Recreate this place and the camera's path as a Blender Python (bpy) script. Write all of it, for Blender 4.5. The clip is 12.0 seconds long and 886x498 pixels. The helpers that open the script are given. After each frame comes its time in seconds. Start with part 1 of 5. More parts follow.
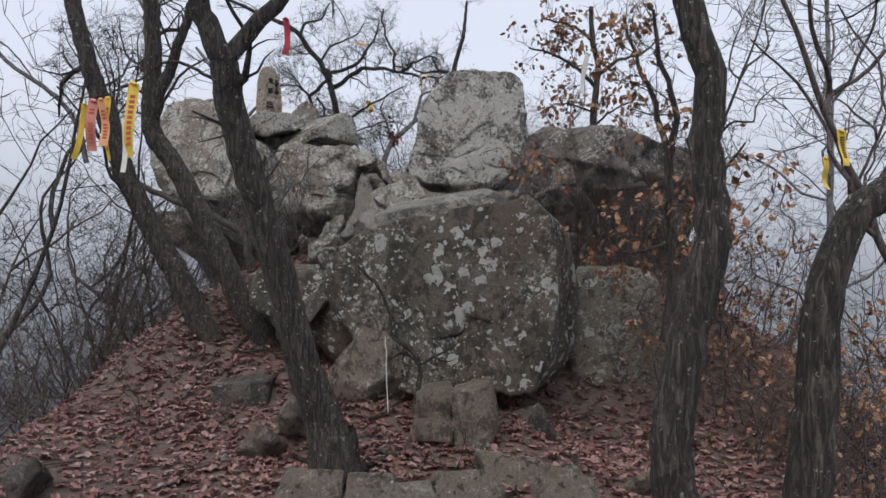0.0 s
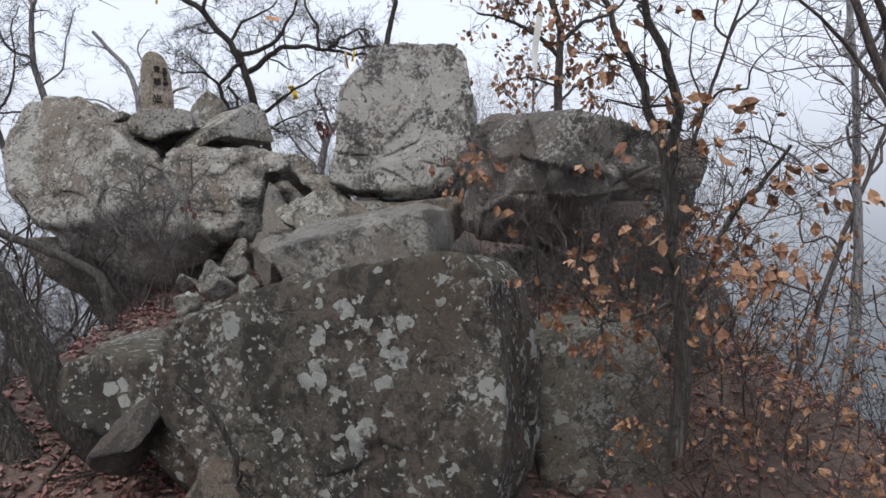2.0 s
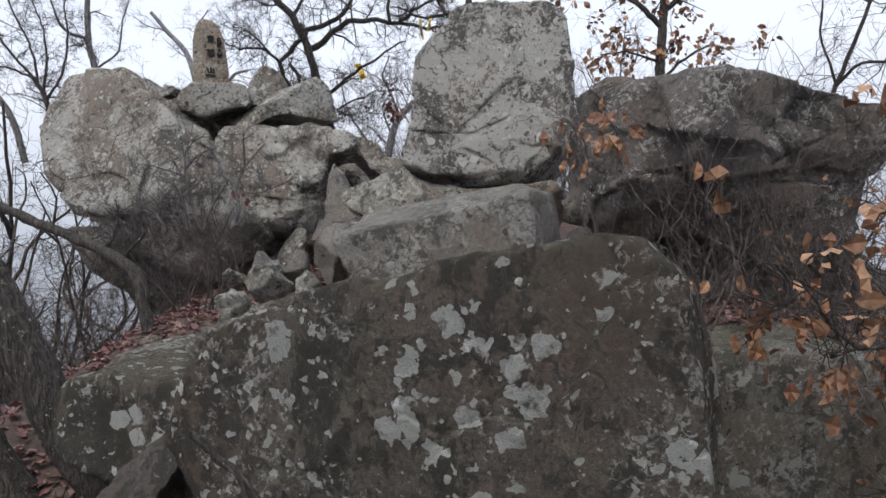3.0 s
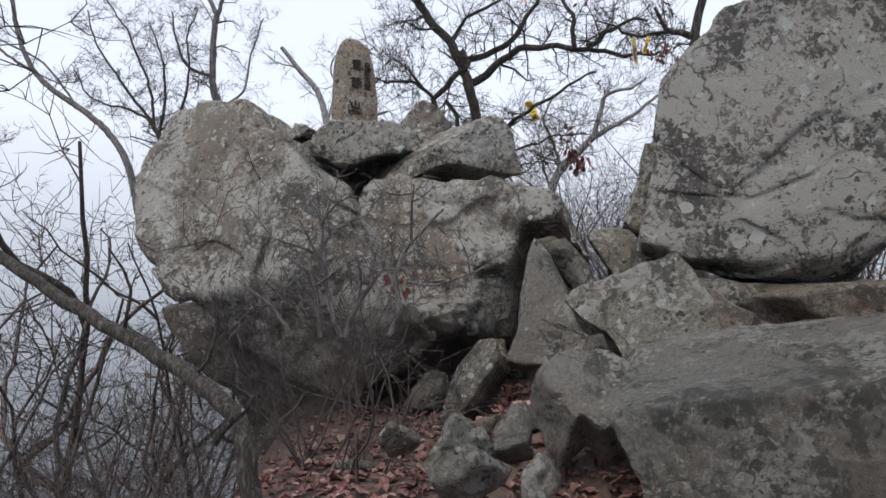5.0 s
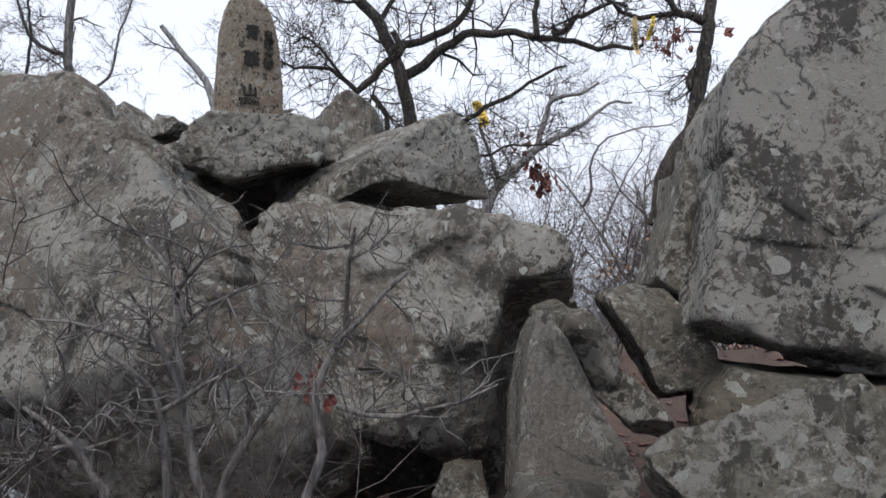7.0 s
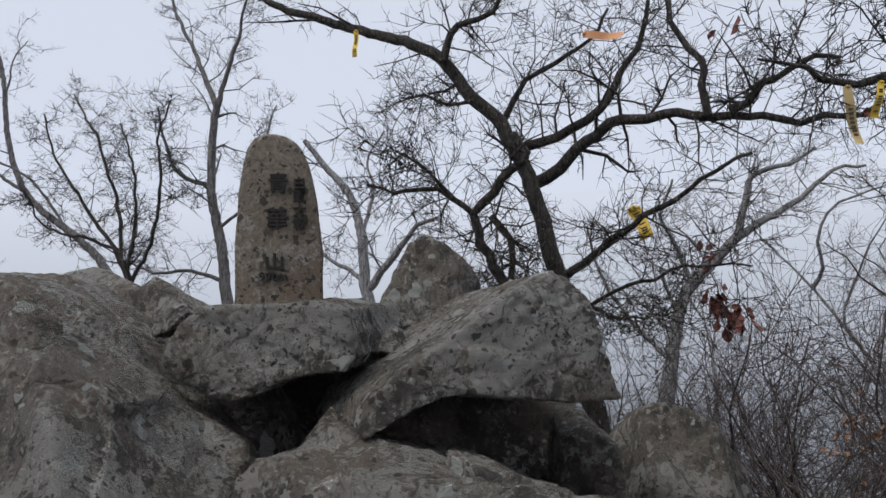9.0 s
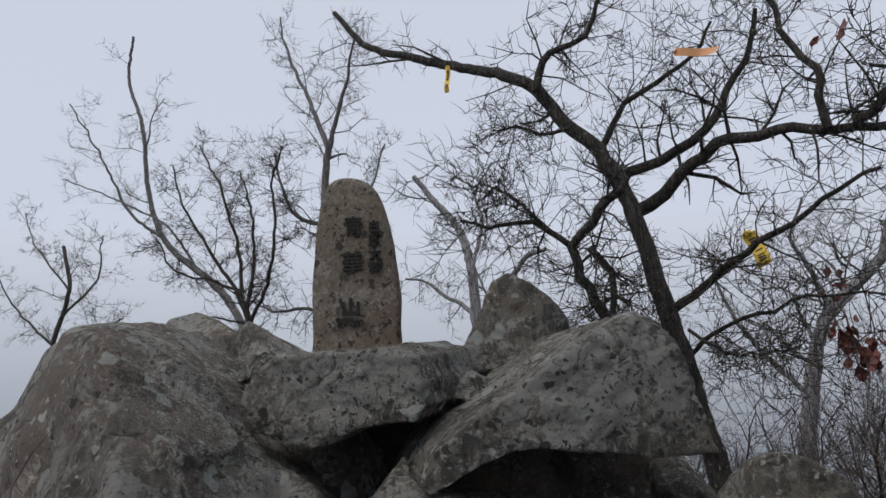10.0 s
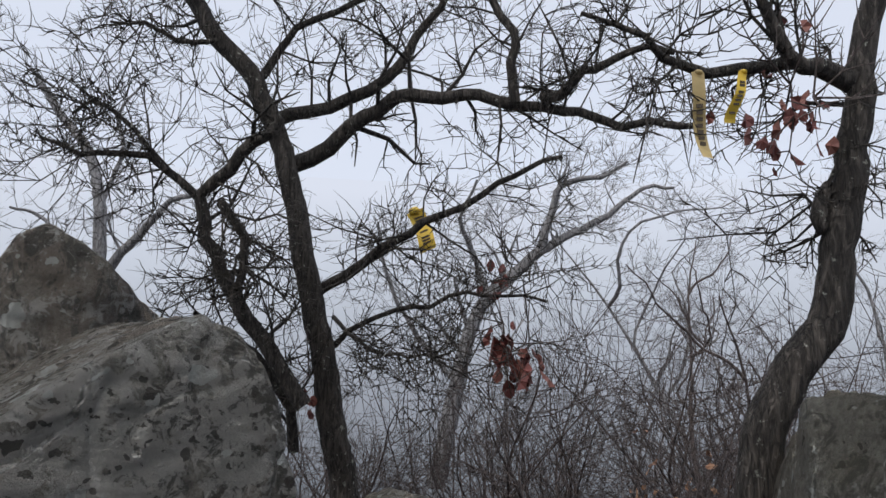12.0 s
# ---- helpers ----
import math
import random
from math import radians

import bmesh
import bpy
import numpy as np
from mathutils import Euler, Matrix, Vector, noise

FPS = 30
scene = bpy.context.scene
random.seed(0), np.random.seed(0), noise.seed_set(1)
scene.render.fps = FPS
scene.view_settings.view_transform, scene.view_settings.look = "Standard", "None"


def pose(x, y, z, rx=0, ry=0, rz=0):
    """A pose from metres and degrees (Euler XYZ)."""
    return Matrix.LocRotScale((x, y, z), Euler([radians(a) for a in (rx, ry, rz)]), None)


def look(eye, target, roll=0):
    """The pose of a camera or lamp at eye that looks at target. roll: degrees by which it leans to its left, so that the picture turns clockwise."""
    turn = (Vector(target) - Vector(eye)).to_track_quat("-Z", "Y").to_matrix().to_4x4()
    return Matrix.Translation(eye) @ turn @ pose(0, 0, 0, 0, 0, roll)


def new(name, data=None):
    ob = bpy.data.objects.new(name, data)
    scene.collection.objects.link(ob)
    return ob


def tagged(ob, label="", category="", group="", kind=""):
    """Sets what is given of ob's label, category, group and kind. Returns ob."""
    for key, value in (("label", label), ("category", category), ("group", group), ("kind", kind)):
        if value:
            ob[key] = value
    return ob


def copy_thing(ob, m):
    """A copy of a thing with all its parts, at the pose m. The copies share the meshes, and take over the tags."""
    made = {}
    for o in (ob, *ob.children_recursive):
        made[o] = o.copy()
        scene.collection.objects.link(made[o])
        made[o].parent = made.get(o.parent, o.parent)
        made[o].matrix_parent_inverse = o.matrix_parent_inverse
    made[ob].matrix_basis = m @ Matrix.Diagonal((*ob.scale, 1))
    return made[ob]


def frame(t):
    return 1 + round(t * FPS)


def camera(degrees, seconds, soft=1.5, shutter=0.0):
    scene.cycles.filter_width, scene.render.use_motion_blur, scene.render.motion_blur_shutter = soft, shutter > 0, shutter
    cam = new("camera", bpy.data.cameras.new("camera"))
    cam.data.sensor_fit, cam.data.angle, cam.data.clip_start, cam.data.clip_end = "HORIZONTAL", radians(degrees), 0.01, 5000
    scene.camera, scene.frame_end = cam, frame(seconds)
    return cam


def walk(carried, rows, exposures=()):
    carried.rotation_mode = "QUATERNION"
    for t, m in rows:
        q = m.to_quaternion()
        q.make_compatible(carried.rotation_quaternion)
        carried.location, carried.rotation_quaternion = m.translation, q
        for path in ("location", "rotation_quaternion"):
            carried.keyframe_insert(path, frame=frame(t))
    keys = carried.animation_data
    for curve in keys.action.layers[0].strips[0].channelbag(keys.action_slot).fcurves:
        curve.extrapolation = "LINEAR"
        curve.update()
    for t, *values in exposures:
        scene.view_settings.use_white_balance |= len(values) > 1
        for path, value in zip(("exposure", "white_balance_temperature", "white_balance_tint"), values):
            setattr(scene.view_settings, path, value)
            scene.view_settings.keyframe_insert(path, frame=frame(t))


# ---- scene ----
# camera and walk
cam = camera(62.3, 12.0)
METRES, EYE = 11.0, 1.6
ROWS = [
    (0.0, 0.0, 0.0, 0.0, 0.0, 0.0, -0.0),
    (0.5, 0.0134, 0.0526, 0.0072, -7.46, -0.65, 0.85),
    (1.0, 0.0356, 0.0953, 0.02, -11.46, -1.69, 3.34),
    (1.5, 0.0408, 0.1378, 0.0389, -7.57, -2.5, 4.15),
    (2.0, 0.0437, 0.1809, 0.0457, -1.85, -2.17, 3.24),
    (2.5, 0.0356, 0.2304, 0.0397, 0.31, -1.85, 2.88),
    (3.0, 0.019, 0.2919, 0.0371, 2.77, -1.79, 2.57),
    (3.5, 0.0057, 0.3577, 0.0527, 8.98, 1.74, 1.43),
    (3.7, -0.0037, 0.3721, 0.0557, 11.15, 3.76, 0.8),
    (5.3, -0.0794, 0.5192, 0.0733, 11.02, 2.09, 0.5),
    (5.5, -0.0824, 0.5367, 0.0735, 8.53, 2.62, -0.23),
    (6.0, -0.0898, 0.5862, 0.0756, 5.2, 2.3, -1.56),
    (6.5, -0.1021, 0.6171, 0.0736, 3.21, 1.26, -1.59),
    (7.0, -0.1179, 0.6478, 0.1019, 3.48, 2.84, 0.14),
    (7.2, -0.1207, 0.6567, 0.1026, 3.89, 5.45, 0.4),
    (8.8, -0.096, 0.7605, 0.1585, 15.66, 6.81, 2.3),
    (9.0, -0.0844, 0.7754, 0.1653, 20.48, 8.03, 2.21),
    (9.5, -0.0721, 0.7878, 0.1712, 27.56, 10.07, 2.75),
    (10.0, -0.0707, 0.7931, 0.1708, 30.74, 10.63, 2.51),
    (10.5, -0.0703, 0.8038, 0.1651, 28.88, 8.31, 1.6),
    (11.0, -0.0774, 0.852, 0.1567, 20.44, 6.11, -0.11),
    (11.5, -0.0804, 0.873, 0.1821, 12.65, 5.75, -0.45),
    (12.0, -0.0763, 0.8866, 0.1889, 5.89, 6.72, -1.3),
]

walk(cam, [(t, pose(METRES * x, METRES * y, EYE + METRES * z, 90 + pitch, roll, yaw)) for t, x, y, z, yaw, pitch, roll in ROWS],
     [(0.0, 0.25), (1.5, 0.48), (3.7, 0.62), (5.5, 0.55), (6.2, 0.6), (7.0, 0.66), (8.8, 0.18), (9.5, 0.0), (10.5, -0.06), (11.1, 0.28), (11.5, 0.36), (12.0, 0.2)])

# overcast sky: a pale cloud layer over a clear-sky gradient
SUN_HIGH, SUN_TURN = radians(55), radians(200)
world = bpy.data.worlds.new("overcast")
scene.world = world
world.use_nodes = True
wn, wl = world.node_tree.nodes, world.node_tree.links
wn.clear()
sky = wn.new("ShaderNodeTexSky")
sky.sky_type, sky.sun_disc, sky.sun_elevation, sky.sun_rotation = "NISHITA", False, SUN_HIGH, SUN_TURN
clear = wn.new("ShaderNodeBackground")
clear.inputs["Strength"].default_value = 0.01
cloud = wn.new("ShaderNodeBackground")
cloud.inputs["Color"].default_value = (0.62, 0.66, 0.76, 1)
cloud.inputs["Strength"].default_value = 0.97
both = wn.new("ShaderNodeAddShader")
wout = wn.new("ShaderNodeOutputWorld")
wl.new(sky.outputs["Color"], clear.inputs["Color"])
wl.new(clear.outputs[0], both.inputs[0])
wl.new(cloud.outputs[0], both.inputs[1])
wl.new(both.outputs[0], wout.inputs["Surface"])
lamp = bpy.data.lights.new("sun", "SUN")
lamp.energy, lamp.angle, lamp.color = 1.5, radians(40), (1.0, 0.92, 0.82)
sun = new("sun", lamp)
sun.matrix_world = look((0, 0, 0), (math.sin(SUN_TURN) * -math.cos(SUN_HIGH), -math.cos(SUN_TURN) * math.cos(SUN_HIGH), -math.sin(SUN_HIGH)))

# ---------------------------------------------------------------- materials


def nodes_of(name):
    m = bpy.data.materials.new(name)
    m.use_nodes = True
    t = m.node_tree
    return m, t.nodes, t.links, t.nodes["Principled BSDF"]


def tex_noise(n, l, vec, scale, detail=6, rough=0.6, distort=0.0):
    k = n.new("ShaderNodeTexNoise")
    k.inputs["Scale"].default_value, k.inputs["Detail"].default_value = scale, detail
    k.inputs["Roughness"].default_value, k.inputs["Distortion"].default_value = rough, distort
    l.new(vec, k.inputs["Vector"])
    return k.outputs["Fac"]


def ramp(n, l, fac, stops):
    k = n.new("ShaderNodeValToRGB")
    e = k.color_ramp.elements
    while len(e) < len(stops):
        e.new(0.5)
    for el, (at, col) in zip(e, stops):
        el.position = at
        el.color = (*col, 1) if isinstance(col, tuple) else (col, col, col, 1)
    l.new(fac, k.inputs["Fac"])
    return k.outputs["Color"]


def mix(n, l, fac, a, b, mode="MIX"):
    k = n.new("ShaderNodeMix")
    k.data_type, k.blend_type = "RGBA", mode
    for sock, v in (("Factor", fac), ("A", a), ("B", b)):
        tgt = [i for i in k.inputs if i.name == sock and (i.type == "VALUE" if sock == "Factor" else i.type == "RGBA")][0]
        if isinstance(v, (int, float)):
            tgt.default_value = v
        elif isinstance(v, tuple):
            tgt.default_value = (*v, 1)
        else:
            l.new(v, tgt)
    return [o for o in k.outputs if o.type == "RGBA"][0]


def maths(n, l, op, a, b=0.0):
    k = n.new("ShaderNodeMath")
    k.operation = op
    for i, v in enumerate((a, b)):
        if isinstance(v, (int, float)):
            k.inputs[i].default_value = v
        else:
            l.new(v, k.inputs[i])
    return k.outputs[0]


def bump(n, l, b, pairs):
    last = None
    for h, strength, dist in pairs:
        k = n.new("ShaderNodeBump")
        k.inputs["Strength"].default_value, k.inputs["Distance"].default_value = strength, dist
        l.new(h, k.inputs["Height"])
        if last is not None:
            l.new(last, k.inputs["Normal"])
        last = k.outputs["Normal"]
    l.new(last, b.inputs["Normal"])


def rock_material(name, base, warm, dark=0.5, crust=0.5, spots=0.0, moss=0.0, seed=0.0, rough=0.75, blotch=0.0):
    """Weathered granite: grain, dark stains, pale lichen crust, white round lichen spots, moss on upward faces."""
    m, n, l, b = nodes_of(name)
    tc = n.new("ShaderNodeTexCoord")
    mp = n.new("ShaderNodeMapping")
    mp.inputs["Location"].default_value = (seed * 3.1, seed * 1.7, seed * 2.3)
    l.new(tc.outputs["Object"], mp.inputs["Vector"])
    v = mp.outputs["Vector"]
    big = tex_noise(n, l, v, 1.6, 5, 0.6)
    mid = tex_noise(n, l, v, 7.0, 8, 0.7)
    fine = tex_noise(n, l, v, 60.0, 6, 0.75)
    grit = tex_noise(n, l, v, 220.0, 3, 0.7)
    col = mix(n, l, ramp(n, l, big, [(0.35, 0.0), (0.65, 1.0)]), base, warm)
    col = mix(n, l, ramp(n, l, fine, [(0.38, 0.0), (0.6, 1.0)]), mix(n, l, 1.0, col, (0.5, 0.5, 0.5), "MULTIPLY"), col)
    col = mix(n, l, ramp(n, l, grit, [(0.6, 0.0), (0.68, 0.6)]), col, (0.5, 0.49, 0.46))
    # brown weathering in broad patches, drawn out downwards
    ms = n.new("ShaderNodeMapping")
    ms.inputs["Scale"].default_value = (1.0, 1.0, 0.7)
    l.new(v, ms.inputs["Vector"])
    broad = tex_noise(n, l, ms.outputs["Vector"], 1.5, 6, 0.65, 0.6)
    col = mix(n, l, ramp(n, l, broad, [(0.45, 0.0), (0.62, 0.7)]), col, tuple(c * k for c, k in zip(base, (0.68, 0.54, 0.46))))
    # dark lichen with torn edges
    wide = ramp(n, l, tex_noise(n, l, ms.outputs["Vector"], 2.6, 7, 0.66, 0.4), [(0.42, 0.0), (0.6, 0.2)])
    stain = maths(n, l, "ADD", tex_noise(n, l, ms.outputs["Vector"], 17.0, 12, 0.78, 0.5), wide)
    sf = ramp(n, l, stain, [(0.67 - 0.1 * dark, 0.0), (0.73 - 0.1 * dark, 1.0)])
    col = mix(n, l, maths(n, l, "MULTIPLY", sf, 0.85), col, tuple(c * 0.24 for c in base))
    # pale crust in torn flakes
    gate = ramp(n, l, tex_noise(n, l, v, 2.9, 6, 0.66, 0.3), [(0.4, 0.0), (0.6, 0.16)])
    cf = maths(n, l, "ADD", tex_noise(n, l, v, 27.0, 12, 0.76, 0.6), gate)
    cr = ramp(n, l, cf, [(0.69 - 0.12 * crust, 0.0), (0.74 - 0.12 * crust, 1.0)])
    col = mix(n, l, maths(n, l, "MULTIPLY", cr, 0.9), col, mix(n, l, fine, (0.5, 0.49, 0.455), (0.7, 0.685, 0.645)))
    height = maths(n, l, "ADD", maths(n, l, "MULTIPLY", mid, 0.6), maths(n, l, "MULTIPLY", fine, 0.25))
    if blotch:
        bw = n.new("ShaderNodeTexNoise")
        bw.inputs["Scale"].default_value, bw.inputs["Detail"].default_value = 30.0, 5
        l.new(v, bw.inputs["Vector"])
        bv_ = n.new("ShaderNodeVectorMath")
        bv_.operation = "MULTIPLY_ADD"
        bv_.inputs[1].default_value = (0.06, 0.06, 0.06)
        l.new(bw.outputs["Color"], bv_.inputs[0])
        l.new(v, bv_.inputs[2])
        field = tex_noise(n, l, v, 3.4, 4, 0.6)
        for scale, part in ((26.0, 0.62), (50.0, 0.55)):
            vb = n.new("ShaderNodeTexVoronoi")
            vb.inputs["Scale"].default_value = scale
            l.new(bv_.outputs[0], vb.inputs["Vector"])
            sb = n.new("ShaderNodeSeparateColor")
            l.new(vb.outputs["Color"], sb.inputs[0])
            on = maths(n, l, "LESS_THAN", sb.outputs[2], maths(n, l, "MULTIPLY", ramp(n, l, field, [(0.35, 0.25), (0.65, 1.0)]), blotch))
            f = maths(n, l, "MULTIPLY", maths(n, l, "LESS_THAN", vb.outputs["Distance"], maths(n, l, "ADD", maths(n, l, "MULTIPLY", sb.outputs[1], part * 0.6), part * 0.3)), on)
            col = mix(n, l, maths(n, l, "MULTIPLY", f, 0.85), col, (0.062, 0.055, 0.045))
    cw = n.new("ShaderNodeTexNoise")
    cw.inputs["Scale"].default_value, cw.inputs["Detail"].default_value = 3.0, 8
    l.new(v, cw.inputs["Vector"])
    cv = n.new("ShaderNodeVectorMath")
    cv.operation = "MULTIPLY_ADD"
    cv.inputs[1].default_value = (0.5, 0.5, 0.5)
    l.new(cw.outputs["Color"], cv.inputs[0])
    l.new(v, cv.inputs[2])
    vc = n.new("ShaderNodeTexVoronoi")
    vc.feature = "DISTANCE_TO_EDGE"
    vc.inputs["Scale"].default_value = 1.3
    l.new(cv.outputs[0], vc.inputs["Vector"])
    seam = maths(n, l, "MAXIMUM", ramp(n, l, vc.outputs["Distance"], [(0.002, 0.0), (0.012, 1.0)]), ramp(n, l, mid, [(0.46, 0.0), (0.56, 1.0)]))
    col = mix(n, l, seam, tuple(c * 0.3 for c in base), col)
    height = maths(n, l, "ADD", height, maths(n, l, "MULTIPLY", seam, 0.5))
    if spots:
        warp = n.new("ShaderNodeTexNoise")
        warp.inputs["Scale"].default_value, warp.inputs["Detail"].default_value = 16.0, 6
        l.new(v, warp.inputs["Vector"])
        wv = n.new("ShaderNodeVectorMath")
        wv.operation = "MULTIPLY_ADD"
        wv.inputs[1].default_value = (0.11, 0.11, 0.11)
        l.new(warp.outputs["Color"], wv.inputs[0])
        l.new(v, wv.inputs[2])
        for scale, size, cut in ((10.0, 0.48, 0.34), (21.0, 0.45, 0.3), (4.4, 0.42, 0.6))[: 3 if spots > 0.5 else 2]:
            vo = n.new("ShaderNodeTexVoronoi")
            vo.inputs["Scale"].default_value = scale
            l.new(wv.outputs[0], vo.inputs["Vector"])
            sep = n.new("ShaderNodeSeparateColor")
            l.new(vo.outputs["Color"], sep.inputs[0])
            on = maths(n, l, "GREATER_THAN", sep.outputs[0], cut + 0.5 * (1 - spots))
            rad = maths(n, l, "MULTIPLY", sep.outputs[1], size)
            f = maths(n, l, "MULTIPLY", maths(n, l, "LESS_THAN", vo.outputs["Distance"], rad), on)
            f = maths(n, l, "MULTIPLY", f, ramp(n, l, mid, [(0.38, 0.0), (0.46, 0.95)]))
            col = mix(n, l, f, col, mix(n, l, fine, (0.58, 0.6, 0.565), (0.8, 0.82, 0.78)))
    if moss:
        geo = n.new("ShaderNodeNewGeometry")
        sx = n.new("ShaderNodeSeparateXYZ")
        l.new(geo.outputs["Normal"], sx.inputs[0])
        up = maths(n, l, "ADD", maths(n, l, "MULTIPLY", sx.outputs["Z"], 0.5), maths(n, l, "MULTIPLY", mid, 0.9))
        mf = ramp(n, l, up, [(0.62, 0.0), (0.85, moss)])
        col = mix(n, l, mf, col, (0.125, 0.12, 0.065))
    l.new(col, b.inputs["Base Color"])
    l.new(ramp(n, l, mid, [(0.3, rough - 0.22), (0.7, min(1.0, rough + 0.12))]), b.inputs["Roughness"])
    bump(n, l, b, [(height, 1.0, 0.07), (fine, 0.8, 0.016), (grit, 0.6, 0.005)])
    return m


M_SPOT = rock_material("spotted_boulder_stone", (0.235, 0.22, 0.18), (0.26, 0.205, 0.17), 0.85, 0.1, 1.0, 0.3, 1, 0.75, 0.06)
M_LICH = rock_material("lichened_stone", (0.41, 0.395, 0.35), (0.43, 0.38, 0.325), 0.6, 0.75, 0.1, 0.25, 2, 0.75, 0.08)
M_LICH2 = rock_material("crusted_boulder_stone", (0.42, 0.4, 0.36), (0.45, 0.385, 0.33), 0.75, 1.0, 0.2, 0.2, 3, 0.75, 0.08)
M_TALL = rock_material("flaking_lichen_stone", (0.36, 0.345, 0.32), (0.39, 0.35, 0.31), 1.5, 1.35, 0.1, 0.2, 13, 0.75, 0.05)
M_CAP = rock_material("summit_stone", (0.43, 0.415, 0.37), (0.45, 0.41, 0.345), 0.6, 0.95, 0.1, 0.1, 4, 0.75, 0.3)
M_SLAB = rock_material("grey_block_stone", (0.45, 0.44, 0.41), (0.44, 0.405, 0.36), 0.45, 0.6, 0.0, 0.12, 5, 0.5, 0.03)
M_PALE = rock_material("pale_slab_stone", (0.45, 0.44, 0.375), (0.45, 0.415, 0.34), 0.4, 0.9, 0.1, 0.1, 6, 0.75, 0.08)
# for dark stones, and for recessed rocks whose colour holds their shade
M_DARK = rock_material("dark_and_shaded_stone", (0.27, 0.25, 0.235), (0.28, 0.24, 0.21), 0.8, 0.3, 0.0, 0.12, 7, 0.75, 0.05)
M_BROWN = rock_material("brown_stone", (0.42, 0.365, 0.305), (0.44, 0.355, 0.285), 0.5, 0.3, 0.0, 0.15, 8, 0.75, 0.05)
M_PILLAR = rock_material("pillar_stone", (0.4, 0.385, 0.33), (0.43, 0.38, 0.31), 0.6, 0.4, 0.1, 0.3, 9, 0.75, 0.06)
M_STEP = rock_material("step_stone", (0.45, 0.425, 0.36), (0.44, 0.38, 0.32), 0.4, 0.3, 0.05, 0.12, 10, 0.75, 0.05)
M_STELE = rock_material("stele_stone", (0.5, 0.43, 0.345), (0.5, 0.42, 0.325), -0.6, 0.3, 0.0, 0.0, 11, 0.8, 0.35)


def bark_material(name, base, pale, lichen=0.3, ridges=1.0):
    m, n, l, b = nodes_of(name)
    tc = n.new("ShaderNodeTexCoord")
    mp = n.new("ShaderNodeMapping")
    mp.inputs["Scale"].default_value = (1, 1, 0.16)
    l.new(tc.outputs["Object"], mp.inputs["Vector"])
    v = mp.outputs["Vector"]
    vo = n.new("ShaderNodeTexVoronoi")
    vo.feature = "DISTANCE_TO_EDGE"
    vo.inputs["Scale"].default_value = 62.0
    wn_ = n.new("ShaderNodeTexNoise")
    wn_.inputs["Scale"].default_value, wn_.inputs["Detail"].default_value = 18.0, 5
    l.new(v, wn_.inputs["Vector"])
    wv = n.new("ShaderNodeVectorMath")
    wv.operation = "MULTIPLY_ADD"
    wv.inputs[1].default_value = (0.035, 0.035, 0.035)
    l.new(wn_.outputs["Color"], wv.inputs[0])
    l.new(v, wv.inputs[2])
    l.new(wv.outputs[0], vo.inputs["Vector"])
    ridge = tex_noise(n, l, wv.outputs[0], 42, 7, 0.68, 0.8)
    plates = mix(n, l, 0.3, ramp(n, l, ridge, [(0.43, 0.0), (0.55, 1.0)]), ramp(n, l, vo.outputs["Distance"], [(0.02, 0.0), (0.2, 1.0)]))
    fine = tex_noise(n, l, v, 90, 6, 0.7)
    col = mix(n, l, plates, tuple(c * 0.32 for c in base), mix(n, l, ramp(n, l, fine, [(0.35, 0.0), (0.65, 1.0)]), base, pale))
    lf = maths(n, l, "MULTIPLY", ramp(n, l, tex_noise(n, l, tc.outputs["Object"], 34, 6, 0.72), [(0.66 - 0.12 * lichen, 0.0), (0.7 - 0.12 * lichen, 1.0)]), min(1.0, 2.2 * lichen))
    col = mix(n, l, lf, col, (0.36, 0.37, 0.32))
    l.new(col, b.inputs["Base Color"])
    b.inputs["Roughness"].default_value = 0.85
    bump(n, l, b, [(plates, 0.9 * ridges, 0.018), (fine, 0.5, 0.005)])
    return m


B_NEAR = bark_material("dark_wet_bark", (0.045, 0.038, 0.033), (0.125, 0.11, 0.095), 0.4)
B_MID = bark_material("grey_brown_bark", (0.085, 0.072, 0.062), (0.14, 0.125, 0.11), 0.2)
# far trees: haze is put into the bark as a paler base colour
B_FAR = bark_material("haze_paled_bark", (0.26, 0.255, 0.26), (0.36, 0.355, 0.36), 0.2, 0.4)
# grey shrub stems; on the thin-fog trees the paleness stands for haze
B_PALE = bark_material("ashen_and_hazed_bark", (0.15, 0.14, 0.14), (0.24, 0.23, 0.225), 0.2, 0.5)
B_TWIG = bark_material("purple_brown_twig_bark", (0.105, 0.08, 0.075), (0.15, 0.125, 0.115), 0.1, 0.4)


def leaf_material(name, a, c, d):
    m, n, l, b = nodes_of(name)
    geo = n.new("ShaderNodeNewGeometry")
    tc = n.new("ShaderNodeTexCoord")
    f = tex_noise(n, l, tc.outputs["Object"], 45, 4, 0.6)
    col = ramp(n, l, geo.outputs["Random Per Island"], [(0.0, a), (0.5, c), (1.0, d)])
    col = mix(n, l, ramp(n, l, f, [(0.35, 0.0), (0.7, 0.6)]), col, tuple(q * 0.45 for q in a))
    l.new(col, b.inputs["Base Color"])
    b.inputs["Roughness"].default_value = 0.6
    return m


L_LITTER = leaf_material("fallen_leaf", (0.15, 0.07, 0.06), (0.27, 0.13, 0.115), (0.41, 0.28, 0.25))
L_OAK = leaf_material("dry_oak_leaf", (0.2, 0.095, 0.055), (0.33, 0.175, 0.095), (0.45, 0.27, 0.16))
L_RED = leaf_material("dry_red_leaf", (0.12, 0.035, 0.03), (0.2, 0.06, 0.05), (0.26, 0.11, 0.08))


